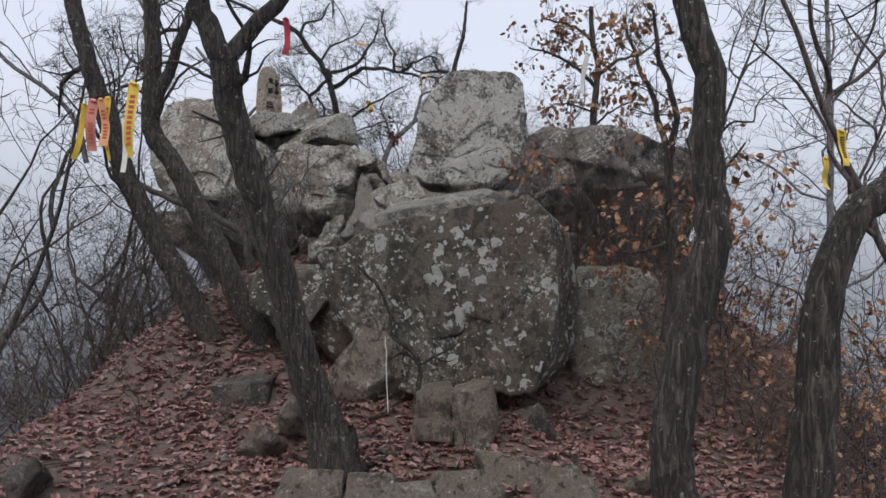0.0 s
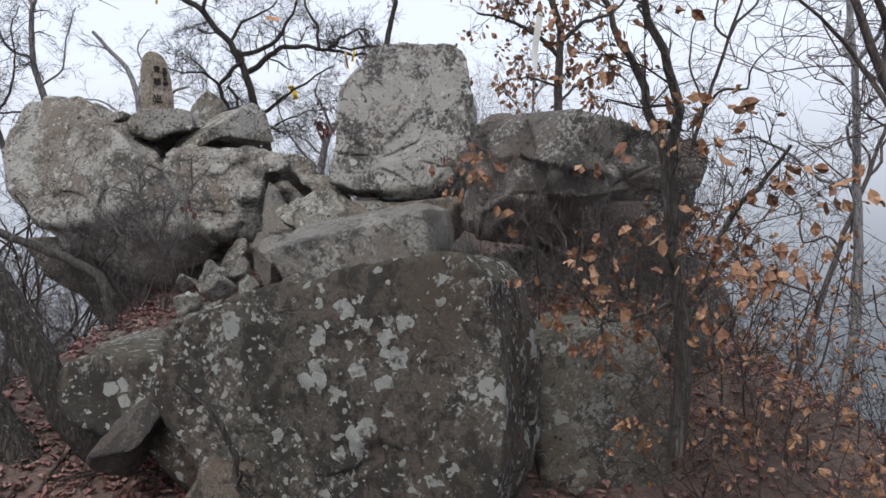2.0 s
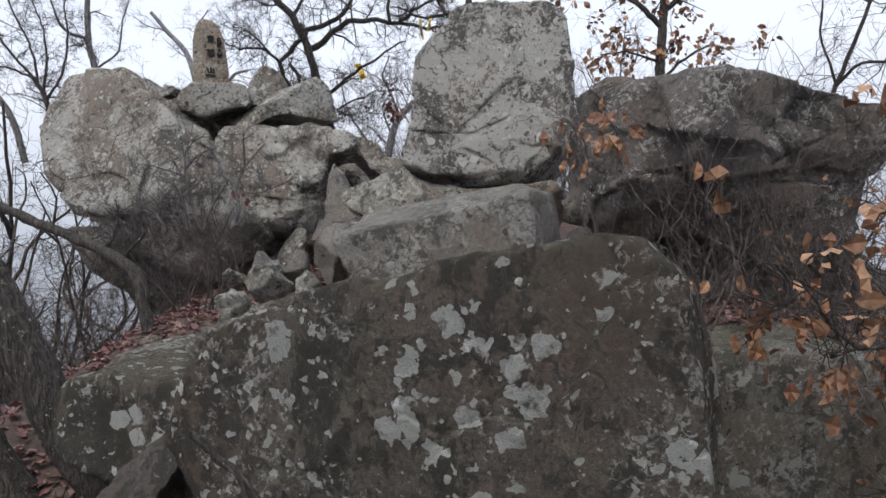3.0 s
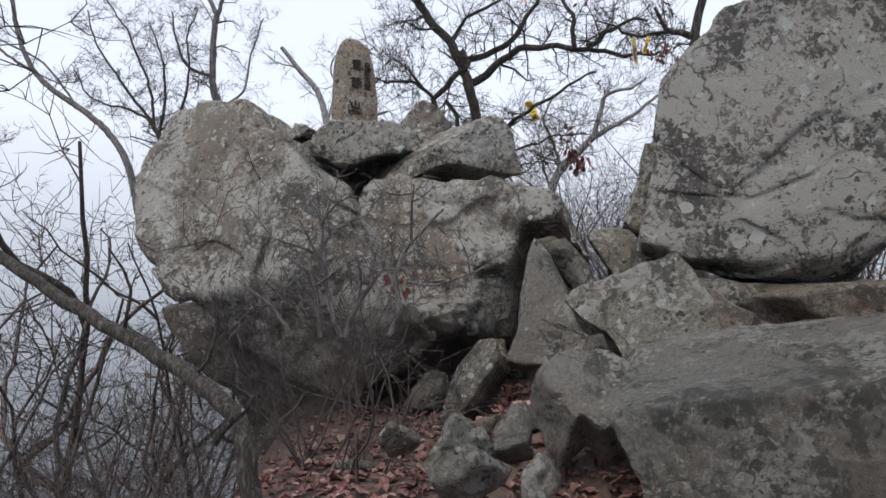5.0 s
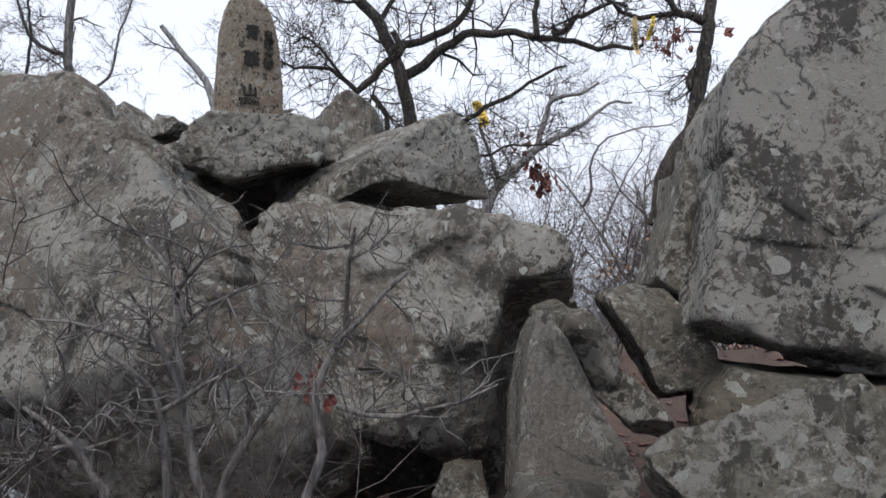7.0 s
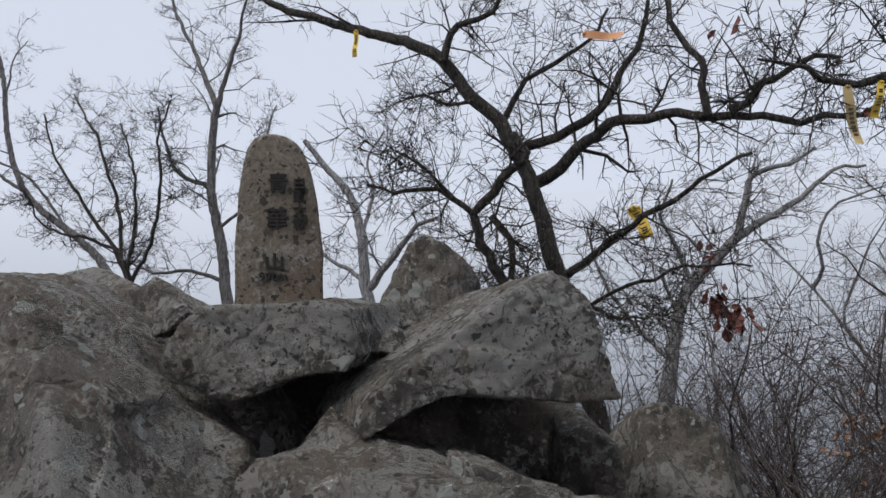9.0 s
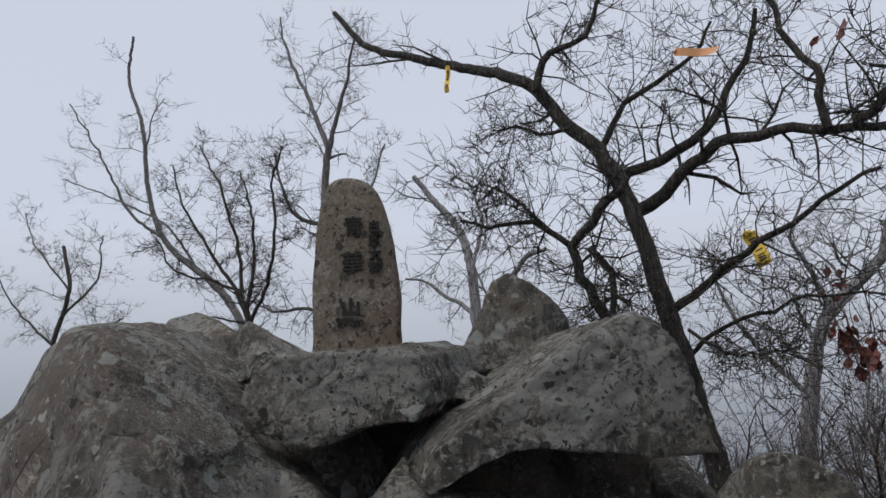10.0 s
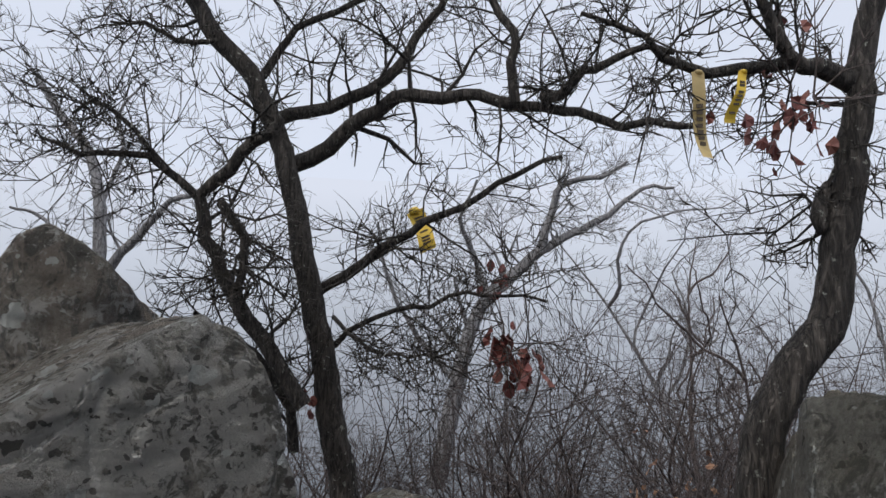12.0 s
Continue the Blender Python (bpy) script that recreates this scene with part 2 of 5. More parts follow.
def soil_material():
    m, n, l, b = nodes_of("leafy_soil")
    tc = n.new("ShaderNodeTexCoord")
    v = tc.outputs["Object"]
    big, mid, fine = tex_noise(n, l, v, 0.8, 4), tex_noise(n, l, v, 9, 8, 0.7), tex_noise(n, l, v, 70, 5, 0.7)
    col = mix(n, l, ramp(n, l, mid, [(0.35, 0.0), (0.65, 1.0)]), (0.09, 0.065, 0.055), (0.18, 0.125, 0.105))
    col = mix(n, l, ramp(n, l, fine, [(0.4, 0.0), (0.7, 0.7)]), col, (0.26, 0.19, 0.165))
    col = mix(n, l, ramp(n, l, big, [(0.4, 0.0), (0.7, 0.5)]), col, (0.07, 0.052, 0.04))
    l.new(col, b.inputs["Base Color"])
    b.inputs["Roughness"].default_value = 0.9
    bump(n, l, b, [(mid, 0.8, 0.06), (fine, 0.8, 0.015)])
    return m


M_SOIL = soil_material()


def plain_material(name, col, rough=0.6, vary=0.25, scale=30.0):
    m, n, l, b = nodes_of(name)
    tc = n.new("ShaderNodeTexCoord")
    f = tex_noise(n, l, tc.outputs["Object"], scale, 5, 0.65)
    l.new(mix(n, l, f, tuple(c * (1 - vary) for c in col), tuple(min(1, c * (1 + vary)) for c in col)), b.inputs["Base Color"])
    b.inputs["Roughness"].default_value = rough
    return m


M_YEL = plain_material("yellow_ribbon_cloth", (0.72, 0.5, 0.06), 0.55)
M_ORANGE = plain_material("faded_orange_ribbon_cloth", (0.62, 0.3, 0.14), 0.6)
M_TAN = plain_material("weathered_tan_ribbon_cloth", (0.5, 0.38, 0.17), 0.6)
M_PINK = plain_material("faded_pink_ribbon_cloth", (0.55, 0.22, 0.17), 0.6)
M_RED = plain_material("red_ribbon_cloth", (0.5, 0.05, 0.07), 0.6)
M_WHITE = plain_material("white_ribbon_cloth", (0.66, 0.66, 0.62), 0.6)
M_INK = plain_material("ribbon_print", (0.08, 0.06, 0.04), 0.7)
M_INKRED = plain_material("ribbon_red_print", (0.45, 0.1, 0.05), 0.7)
M_CARVE = plain_material("carved_black_paint", (0.012, 0.011, 0.01), 0.9)

# ---------------------------------------------------------------- ground
PROF_Y = [-400, -12, -6, 0, 1.2, 2, 3, 3.7, 4.3, 4.8, 5.6, 6.5, 7.5, 8.5, 9.5, 10.5, 12, 13, 14.5, 17, 25, 40, 60, 400]
PROF_Z = [-110, -2.5, -0.6, 0.06, 0.25, 0.4, 0.34, 0.12, 0.22, 0.28, 0.42, 0.75, 1.12, 1.33, 1.42, 1.46, 1.8, 2.2, 2.1, 1.0, -4.5, -17, -36, -118]
EAST_Y = [0, 1.2, 2, 3, 3.7, 4.8, 6.1, 6.4, 7.0, 8, 9.5]
EAST_Z = [0.06, 0.25, 0.35, 0.2, 0.1, 0.08, 0.15, 0.45, 1.05, 1.25, 1.42]


def ground_z(x, y):
    z = np.interp(y, PROF_Y, PROF_Z)
    k = np.clip((x - 0.5) / 0.6, 0, 1) * ((y > 0) & (y < 9.5))
    z = z + k * (np.interp(y, EAST_Y, EAST_Z) - z)
    left = np.maximum(0, -2.5 - x + 0.25 * np.sin(y * 0.9))
    right = np.maximum(0, x - 2.3)
    z = z - 1.6 * left * left / (left + 0.6) - 0.85 * right * right / (right + 0.8)
    z = z + 0.5 * np.exp(-((x + 0.5) ** 2 + (y - 9.5) ** 2) / 0.7)
    z = z + 0.05 * np.sin(x * 2.3 + 1.1 * y) * np.sin(y * 1.9 - 0.7 * x) + 0.025 * np.sin(5.1 * x + 2) * np.sin(4.3 * y)
    return np.maximum(z, -120.0)


def mesh_object(name, verts, faces, mat, parent=None, smooth=True):
    me = bpy.data.meshes.new(name)
    me.from_pydata(verts, [], faces)
    me.materials.append(mat)
    me.polygons.foreach_set("use_smooth", [smooth] * len(me.polygons))
    me.update()
    ob = new(name, me)
    if parent is not None:
        ob.parent = parent
    return ob


def axis(lo, hi, step, far):
    inner = list(np.arange(lo, hi + 1e-6, step))
    out, d = [], step
    a, b = lo, hi
    while b < far:
        d *= 1.35
        a, b = a - d, b + d
        out.append((a, b))
    return np.array([p[0] for p in out][::-1] + inner + [p[1] for p in out])


gx, gy = axis(-6, 6, 0.1, 400), axis(-2, 16, 0.1, 400)
GX, GY = np.meshgrid(gx, gy)
GZ = ground_z(GX, GY)
wide = len(gx)
gv = np.stack([GX.ravel(), GY.ravel(), GZ.ravel()], 1).tolist()
gf = [(j * wide + i, j * wide + i + 1, (j + 1) * wide + i + 1, (j + 1) * wide + i) for j in range(len(gy) - 1) for i in range(wide - 1)]
ground = mesh_object("ground", gv, gf, M_SOIL)
tagged(ground, "reddish-brown leafy soil of a mountain ridge", "ground", kind="structure")

# added glowing shell that stands for the distant fog bank
fog, fn, fl, fb = nodes_of("fog_backdrop_glow")
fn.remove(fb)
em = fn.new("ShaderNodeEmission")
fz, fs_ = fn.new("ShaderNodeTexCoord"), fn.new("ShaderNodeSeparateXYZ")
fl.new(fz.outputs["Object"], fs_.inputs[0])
# colour by height: dim low stops imitate fogged woods, top matches the sky
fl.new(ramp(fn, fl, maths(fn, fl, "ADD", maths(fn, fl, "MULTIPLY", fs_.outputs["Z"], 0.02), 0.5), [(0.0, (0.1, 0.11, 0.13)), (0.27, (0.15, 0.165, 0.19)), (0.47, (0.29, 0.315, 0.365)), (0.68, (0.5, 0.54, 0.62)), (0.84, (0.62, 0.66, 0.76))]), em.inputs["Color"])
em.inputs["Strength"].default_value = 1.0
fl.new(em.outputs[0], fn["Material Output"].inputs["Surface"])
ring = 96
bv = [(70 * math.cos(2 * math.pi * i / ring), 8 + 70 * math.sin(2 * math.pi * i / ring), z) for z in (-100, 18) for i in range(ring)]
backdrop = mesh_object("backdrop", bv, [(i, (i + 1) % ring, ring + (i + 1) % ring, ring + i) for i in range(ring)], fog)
tagged(backdrop, "glowing shell standing for fog around the ridge, pale above, dark below", "fog", kind="structure")

# ---------------------------------------------------------------- rocks


def rock(name, at, yaw, lean, outline, depth, seed, mat, label, level=5, sharp=28, amp=0.75, cuts=()):
    """A weathered stone: an outline in its own front plane, a depth, broken faces (a point and a normal each), chipped corners and layered relief."""
    rng = np.random.RandomState(seed)
    bm = bmesh.new()
    bmesh.ops.create_icosphere(bm, subdivisions=level + (level > 5), radius=1)
    d = np.array([v.co for v in bm.verts])
    poly = np.array(outline)
    cen = (poly.max(0) + poly.min(0)) / 2 * 0.5 + poly.mean(0) * 0.5
    q = poly - cen
    ext = q.max(0) - q.min(0)
    size = float(np.sqrt(ext[0] * ext[1]))
    # stretch the directions to the stone's proportions for even facets
    s = np.array([ext[0] / 2, depth / 2, ext[1] / 2])
    d = d * s
    d /= np.linalg.norm(d, axis=1)[:, None]
    flat = np.maximum(np.hypot(d[:, 0], d[:, 2]), 1e-6)
    th = np.stack([d[:, 0], d[:, 2]], 1) / flat[:, None]
    reach = np.full(len(d), 1e9)
    for a, b in zip(q, np.roll(q, -1, axis=0)):
        e = b - a
        den = th[:, 0] * e[1] - th[:, 1] * e[0]
        den = np.where(np.abs(den) < 1e-9, 1e-9, den)
        k = (a[0] * e[1] - a[1] * e[0]) / den
        w = (a[0] * th[:, 1] - a[1] * th[:, 0]) / den
        ok = (k > 0) & (w >= -1e-6) & (w <= 1 + 1e-6)
        reach = np.where(ok, np.minimum(reach, k), reach)
    reach = np.where(reach > 1e8, size / 2, reach)
    inv = (flat / reach) ** sharp + (np.abs(d[:, 1]) / (depth / 2)) ** sharp
    for _ in range(0 if sharp >= 44 else 2 if sharp >= 40 else 4 if sharp > 30 or level > 5 else 9):
        n = rng.normal(size=3)
        n[1] = n[1] * 0.7 - 0.7
        n /= np.linalg.norm(n)
        off = np.max((d / (inv ** (1 / sharp))[:, None]) @ n) * rng.uniform(0.9, 0.98) if level < 6 else rng.uniform(0.94, 0.99)
        inv = inv + np.maximum(0, (d @ n) / off) ** (sharp * 1.3)
    for spot, normal in cuts:
        n = np.array(normal) / np.linalg.norm(normal)
        reach = (np.array(spot) - np.array((cen[0], depth * 0.15, cen[1]))) @ n
        inv = inv + np.minimum(np.maximum(0, (d @ n) / max(0.05 * size, reach)) ** sharp, 1e60)
    r = inv ** (-1 / sharp)
    p = d * r[:, None]
    off = Vector((seed * 7.3, seed * 3.1, seed * 5.7))
    f1, fv, fw = 1.1 / max(0.25, size), 1.7 / max(0.3, size), 4.6 / max(0.35, size)
    for v, c, dr in zip(bm.verts, p, d):
        w = Vector(c)
        warp = w + 0.12 * size * noise.noise_vector(w * f1 * 2.2 + off)
        k = 0.026 * noise.fractal(w * f1 + off, 0.9, 2.1, 4)
        for f, step, crack in ((fv, 0.032, 0.028), (fw, 0.028, 0.024)):
            dist, spot = noise.voronoi(warp * f + off)
            edge = min(1.0, (dist[1] - dist[0]) / 0.06)
            k += step * (noise.cell(spot[0] * 9.7) - 0.5) * edge - crack * (1 - edge) ** 2
        k += 0.011 * math.tanh(7 * noise.noise(Vector((warp.x * 0.8, warp.y * 0.8, warp.z * 3.4 + 0.6 * warp.x)) * fv + off))
        h = noise.ridged_multi_fractal(w * fw + off, 0.9, 2.2, 5, 1.0, 2.0)
        k = amp * size * (k + 0.011 * (h - 1.2)) + 0.007 * noise.fractal(w * 18 + off, 0.8, 2.0, 3)
        v.co = w + Vector(dr) * k
    me = bpy.data.meshes.new(name)
    bm.to_mesh(me)
    bm.free()
    me.materials.append(mat)
    me.polygons.foreach_set("use_smooth", [True] * len(me.polygons))
    ob = new(name, me)
    ob.matrix_world = pose(*at, -lean, 0, yaw) if yaw == 0 else pose(*at, 0, 0, yaw) @ pose(0, 0, 0, -lean)
    ob.matrix_world = ob.matrix_world @ pose(cen[0], depth * 0.15, cen[1])
    return tagged(ob, label, "rock" if name == "rock" else "boulder")


rock("boulder", (0.16, 5.8, 1.23), -18, 4, [(-1.1, 0.02), (-1.0, 0.28), (-0.82, 0.48), (-0.27, 0.6), (0.18, 0.66), (0.49, 0.71), (0.63, 0.68), (0.75, 0.55), (0.8, 0.33), (0.83, 0.0), (0.77, -0.48), (0.64, -0.71), (0.24, -0.73), (-0.26, -0.75), (-0.55, -0.75), (-0.76, -0.41), (-0.95, -0.19)], 1.1, 1, M_SPOT, "large upright boulder spotted with white lichen", 6, 60, 0.38)
rock("boulder", (-0.86, 6.28, 1.13), -10, 0, [(-0.86, 0.23), (-0.74, 0.31), (-0.52, 0.34), (-0.2, 0.31), (-0.06, 0.27), (0.1, 0.17), (0.29, -0.17), (0.22, -0.63), (-0.12, -0.56), (-0.24, -0.16), (-0.6, -0.15), (-0.81, -0.01)], 0.8, 2, M_SPOT, "grey lichen-spotted boulder beside the large boulder", 5, 30, 0.6)
rock("rock", (-0.57, 5.56, 0.70), -5, 0, [(-0.31, 0.17), (-0.22, 0.29), (-0.0, 0.32), (0.17, 0.26), (0.36, 0.05), (0.36, -0.29), (0.17, -0.36), (-0.22, -0.35), (-0.33, -0.09)], 0.6, 3, M_BROWN, "brown blocky rock at the boulder's foot", 5)
rock("rock", (-0.98, 5.95, 1.0), 0, 25, [(-0.38, -0.11), (-0.24, 0.14), (-0.04, 0.29), (0.02, 0.3), (0.04, 0.16), (-0.07, -0.02), (-0.24, -0.15)], 0.35, 4, M_DARK, "dark slanted rock slab among leaf litter", 5, 38, 0.4)
rock("rock", (-0.71, 5.89, 1.18), 0, 0, [(-0.12, 0.21), (-0.03, 0.23), (0.04, 0.15), (0.15, -0.12), (0.07, -0.28), (0.01, -0.22), (-0.12, 0.02)], 0.4, 5, M_LICH, "small grey rock wedged under the boulder", 4)
rock("rock", (-1.67, 7.02, 1.07), 0, 0, [(-0.29, 0.1), (-0.13, 0.32), (0.18, 0.36), (0.35, 0.21), (0.33, -0.07), (0.04, -0.34), (-0.18, -0.4), (-0.31, -0.18)], 0.9, 6, M_LICH, "grey rock in the leaf litter", 5)
rock("rock", (-0.51, 5.62, 1.03), 0, 0, [(-0.1, 0.09), (0.02, 0.17), (0.08, 0.09), (0.07, -0.16), (-0.08, -0.2)], 0.35, 7, M_LICH, "small grey rock under the boulder", 4)
rock("rock", (-0.96, 6.38, 1.50), 0, 0, [(-0.13, 0.04), (-0.03, 0.12), (0.16, 0.13), (0.15, -0.01), (-0.04, -0.18), (-0.12, -0.11)], 0.5, 8, M_LICH, "grey rock leaning on the boulder", 4)
rock("rock", (0.09, 7.97, 1.77), -14, 0, [(-0.79, 0.2), (-0.77, 0.35), (-0.42, 0.41), (-0.12, 0.44), (0.33, 0.5), (0.52, 0.43), (0.56, 0.15), (0.54, -0.22), (-0.02, -0.28), (-0.21, -0.34), (-0.62, -0.33), (-0.67, -0.02), (-0.76, 0.12)], 1.0, 9, M_SLAB, "flat-topped pale stone block with a wet top", 6, 60, 0.28, [((-0.58, -0.4, 0.21), (-0.17, -0.24, 0.96))])
rock("boulder", (0.38, 10.3, 3.1), -4, 6, [(-0.85, -0.56), (-0.78, -0.19), (-0.74, 0.26), (-0.7, 0.49), (-0.54, 0.71), (-0.29, 0.9), (-0.02, 0.94), (0.31, 0.92), (0.57, 0.88), (0.74, 0.75), (0.79, 0.36), (0.79, -0.13), (0.69, -0.6), (0.61, -0.83), (0.21, -0.79), (-0.3, -0.75)], 1.0, 10, M_TALL, "tall rounded boulder covered in grey lichen", 6, 30, 0.55, [((0.2, -0.5, -0.55), (0.1, -0.6, -0.8))])
rock("boulder", (2.24, 8.46, 2.3), 5, -6, [(-1.42, -0.15), (-1.37, 0.07), (-1.26, 0.38), (-1.14, 0.61), (-0.95, 0.7), (-0.45, 0.71), (0.06, 0.54), (0.63, 0.42), (1.03, 0.18), (1.01, -0.05), (1.14, -0.23), (1.09, -0.55), (0.8, -0.8), (0.04, -0.71), (-0.68, -0.52), (-1.34, -0.41)], 1.6, 11, M_DARK, "overhanging grey boulder behind bare shrubs", 6, 26, 1.1, [((-0.6, -0.7, 0.25), (-0.35, -0.75, -0.56))])
# dark colour here paints the shade of the cavity below the overhang
rock("boulder", (2.15, 9.05, 1.36), 0, 0, [(-1.28, 0.3), (-0.72, 0.47), (0.78, 0.4), (1.23, 0.17), (1.25, -0.69), (-1.27, -0.66)], 1.0, 12, M_DARK, "rock under the overhang, coloured dark for its shade", 5)
rock("rock", (2.36, 7.77, 1.22), 0, 20, [(-0.22, 0.08), (-0.08, 0.15), (0.24, 0.12), (0.25, -0.03), (0.02, -0.18), (-0.21, -0.13)], 0.5, 13, M_LICH, "pale rock in the leaf litter", 4)
rock("rock", (0.86, 7.74, 1.81), 0, 30, [(-0.15, 0.09), (0.03, 0.18), (0.16, -0.05), (0.08, -0.13), (-0.13, -0.08)], 0.4, 14, M_DARK, "dark slanted rock below the overhang", 4)
rock("rock", (1.56, 6.59, 0.88), 0, 0, [(-0.46, 0.49), (-0.26, 0.56), (0.2, 0.56), (0.31, 0.47), (0.41, 0.11), (0.39, -0.35), (0.3, -0.9), (-0.41, -0.85), (-0.47, -0.09)], 0.7, 15, M_PILLAR, "upright squared rock pillar beside the boulder", 5, 46, 0.35)
rock("rock", (2.31, 7.18, 0.68), -10, 0, [(-0.33, 0.6), (-0.01, 0.65), (0.31, 0.27), (0.31, -0.66), (-0.28, -0.85)], 0.8, 16, M_DARK, "grey rock behind the pillar", 4)
rock("boulder", (-3.12, 10.35, 2.75), -16, 22, [(-0.89, -0.17), (-1.06, 0.25), (-1.11, 0.57), (-1.09, 0.83), (-0.98, 1.0), (-0.72, 1.19), (-0.53, 1.14), (-0.17, 0.94), (0.14, 0.74), (0.45, 0.52), (0.78, 0.22), (1.04, -0.08), (1.19, -0.38), (1.3, -0.61), (1.24, -0.77), (1.04, -0.92), (0.76, -1.04), (0.41, -1.06), (0.02, -0.89), (-0.33, -0.63), (-0.68, -0.37)], 1.0, 17, M_LICH2, "huge split boulder with overhanging base", 6, 26, 0.8, [((0.0, -0.35, -0.62), (0.12, -0.55, -0.83))])
# recessed base in M_DARK: the boulder's underside shade put into colour
rock("boulder", (-3.36, 11.86, 1.74), 10, 0, [(-1.25, 0.47), (-0.64, 0.47), (0.17, 0.78), (0.75, 0.91), (0.95, 0.23), (0.95, -0.39), (0.72, -1.0), (-0.14, -1.05), (-0.53, -0.39), (-0.96, -0.01)], 1.6, 18, M_DARK, "base of the split boulder, coloured dark for its shade", 5)
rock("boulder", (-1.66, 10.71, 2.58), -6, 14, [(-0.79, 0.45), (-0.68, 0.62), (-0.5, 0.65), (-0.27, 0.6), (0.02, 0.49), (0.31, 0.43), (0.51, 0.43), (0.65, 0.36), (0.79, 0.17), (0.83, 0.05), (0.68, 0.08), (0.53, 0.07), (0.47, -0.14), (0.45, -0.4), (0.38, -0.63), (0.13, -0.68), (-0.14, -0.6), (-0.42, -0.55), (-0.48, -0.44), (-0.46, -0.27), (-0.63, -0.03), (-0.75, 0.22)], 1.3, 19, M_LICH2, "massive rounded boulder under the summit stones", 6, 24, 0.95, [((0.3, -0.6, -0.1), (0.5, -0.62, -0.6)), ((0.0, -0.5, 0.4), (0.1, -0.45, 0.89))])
# shade below the rounded boulder, painted through the dark stone colour
rock("boulder", (-1.82, 11.55, 1.73), 0, 0, [(-0.77, 0.5), (0.09, 0.33), (0.53, 0.42), (0.83, 0.26), (0.57, -0.26), (-0.57, -0.78), (-0.76, -0.48)], 1.3, 20, M_DARK, "rock under the rounded boulder, coloured dark for its shade", 5)
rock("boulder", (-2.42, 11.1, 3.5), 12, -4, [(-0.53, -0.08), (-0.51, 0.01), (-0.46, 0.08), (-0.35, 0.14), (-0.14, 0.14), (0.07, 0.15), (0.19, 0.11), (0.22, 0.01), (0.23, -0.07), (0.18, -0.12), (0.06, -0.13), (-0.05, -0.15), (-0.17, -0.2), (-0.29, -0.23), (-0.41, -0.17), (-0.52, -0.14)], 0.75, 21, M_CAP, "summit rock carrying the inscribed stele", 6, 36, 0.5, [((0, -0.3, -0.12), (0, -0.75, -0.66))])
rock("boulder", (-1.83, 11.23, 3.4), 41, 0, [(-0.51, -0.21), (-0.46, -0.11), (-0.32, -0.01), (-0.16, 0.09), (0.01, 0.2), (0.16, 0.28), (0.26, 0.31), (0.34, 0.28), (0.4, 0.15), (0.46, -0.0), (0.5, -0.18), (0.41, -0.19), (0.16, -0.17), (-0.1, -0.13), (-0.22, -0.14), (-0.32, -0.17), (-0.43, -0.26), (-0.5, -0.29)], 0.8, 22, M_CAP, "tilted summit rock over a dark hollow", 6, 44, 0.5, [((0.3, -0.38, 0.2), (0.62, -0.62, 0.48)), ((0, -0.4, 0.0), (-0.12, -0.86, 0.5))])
# added back rock; its dark colour stands for the hollow's shade
rock("boulder", (-2.29, 12.18, 3.13), 20, 0, [(-0.95, 0.1), (-0.53, 0.38), (0.04, 0.3), (0.57, 0.13), (0.74, -0.09), (0.75, -0.39), (-0.77, -0.4)], 0.8, 23, M_DARK, "rock inside the summit hollow, coloured dark for its shade", 5)
rock("rock", (-2.21, 11.85, 3.75), 20, 8, [(-0.3, -0.11), (-0.27, 0.0), (-0.18, 0.11), (-0.02, 0.2), (0.1, 0.12), (0.23, 0.01), (0.28, -0.13), (0.22, -0.28), (-0.18, -0.26)], 0.6, 24, M_LICH, "pointed grey rock on the summit", 5, 34, 0.6)
rock("rock", (-3.02, 11.0, 3.58), 0, 0, [(-0.21, 0.01), (-0.13, 0.1), (-0.01, 0.08), (0.09, 0.02), (0.06, -0.05), (-0.08, -0.07), (-0.2, -0.04)], 0.3, 25, M_CAP, "small wedged stone beside the summit rock", 5, 28, 0.75)
rock("rock", (-2.16, 11.21, 3.45), 0, 0, [(-0.1, 0.02), (-0.02, 0.09), (0.09, 0.03), (0.06, -0.05), (-0.04, -0.08)], 0.3, 26, M_CAP, "small wedged stone between the summit rocks", 4)
rock("rock", (-2.57, 11.88, 3.56), 0, 0, [(-0.34, 0.06), (-0.14, 0.12), (0.32, 0.06), (0.35, -0.02), (0.05, -0.12), (-0.31, -0.11)], 0.8, 40, M_CAP, "flat summit rock behind the stele", 4)
rock("boulder", (-1.15, 12.25, 2.95), 10, 10, [(-0.34, 0.04), (-0.29, 0.11), (-0.19, 0.18), (-0.11, 0.21), (0.04, 0.17), (0.16, 0.09), (0.28, -0.02), (0.36, -0.14), (0.38, -0.36), (-0.29, -0.41), (-0.38, -0.16)], 0.9, 27, M_LICH, "low grey boulder beside the summit rocks", 5, 30, 0.6)
rock("rock", (-1.08, 9.6, 1.97), 6, 10, [(-0.17, -0.06), (-0.1, 0.11), (0.15, 0.1), (0.15, -0.08), (-0.07, -0.09)], 0.4, 32, M_SLAB, "small squared stone block", 5, 46, 0.35)
rock("rock", (-0.55, 9.1, 2.15), -12, 22, [(-0.34, 0.09), (-0.3, 0.14), (-0.13, 0.2), (0.03, 0.28), (0.2, 0.32), (0.27, 0.23), (0.36, 0.11), (0.41, -0.06), (0.39, -0.16), (0.24, -0.24), (0.14, -0.32), (0.08, -0.29), (-0.0, -0.28), (-0.05, -0.2), (-0.11, -0.1), (-0.23, -0.03), (-0.32, 0.05)], 0.45, 33, M_PALE, "pale tilted stone slab speckled with lichen", 6, 40, 0.5)
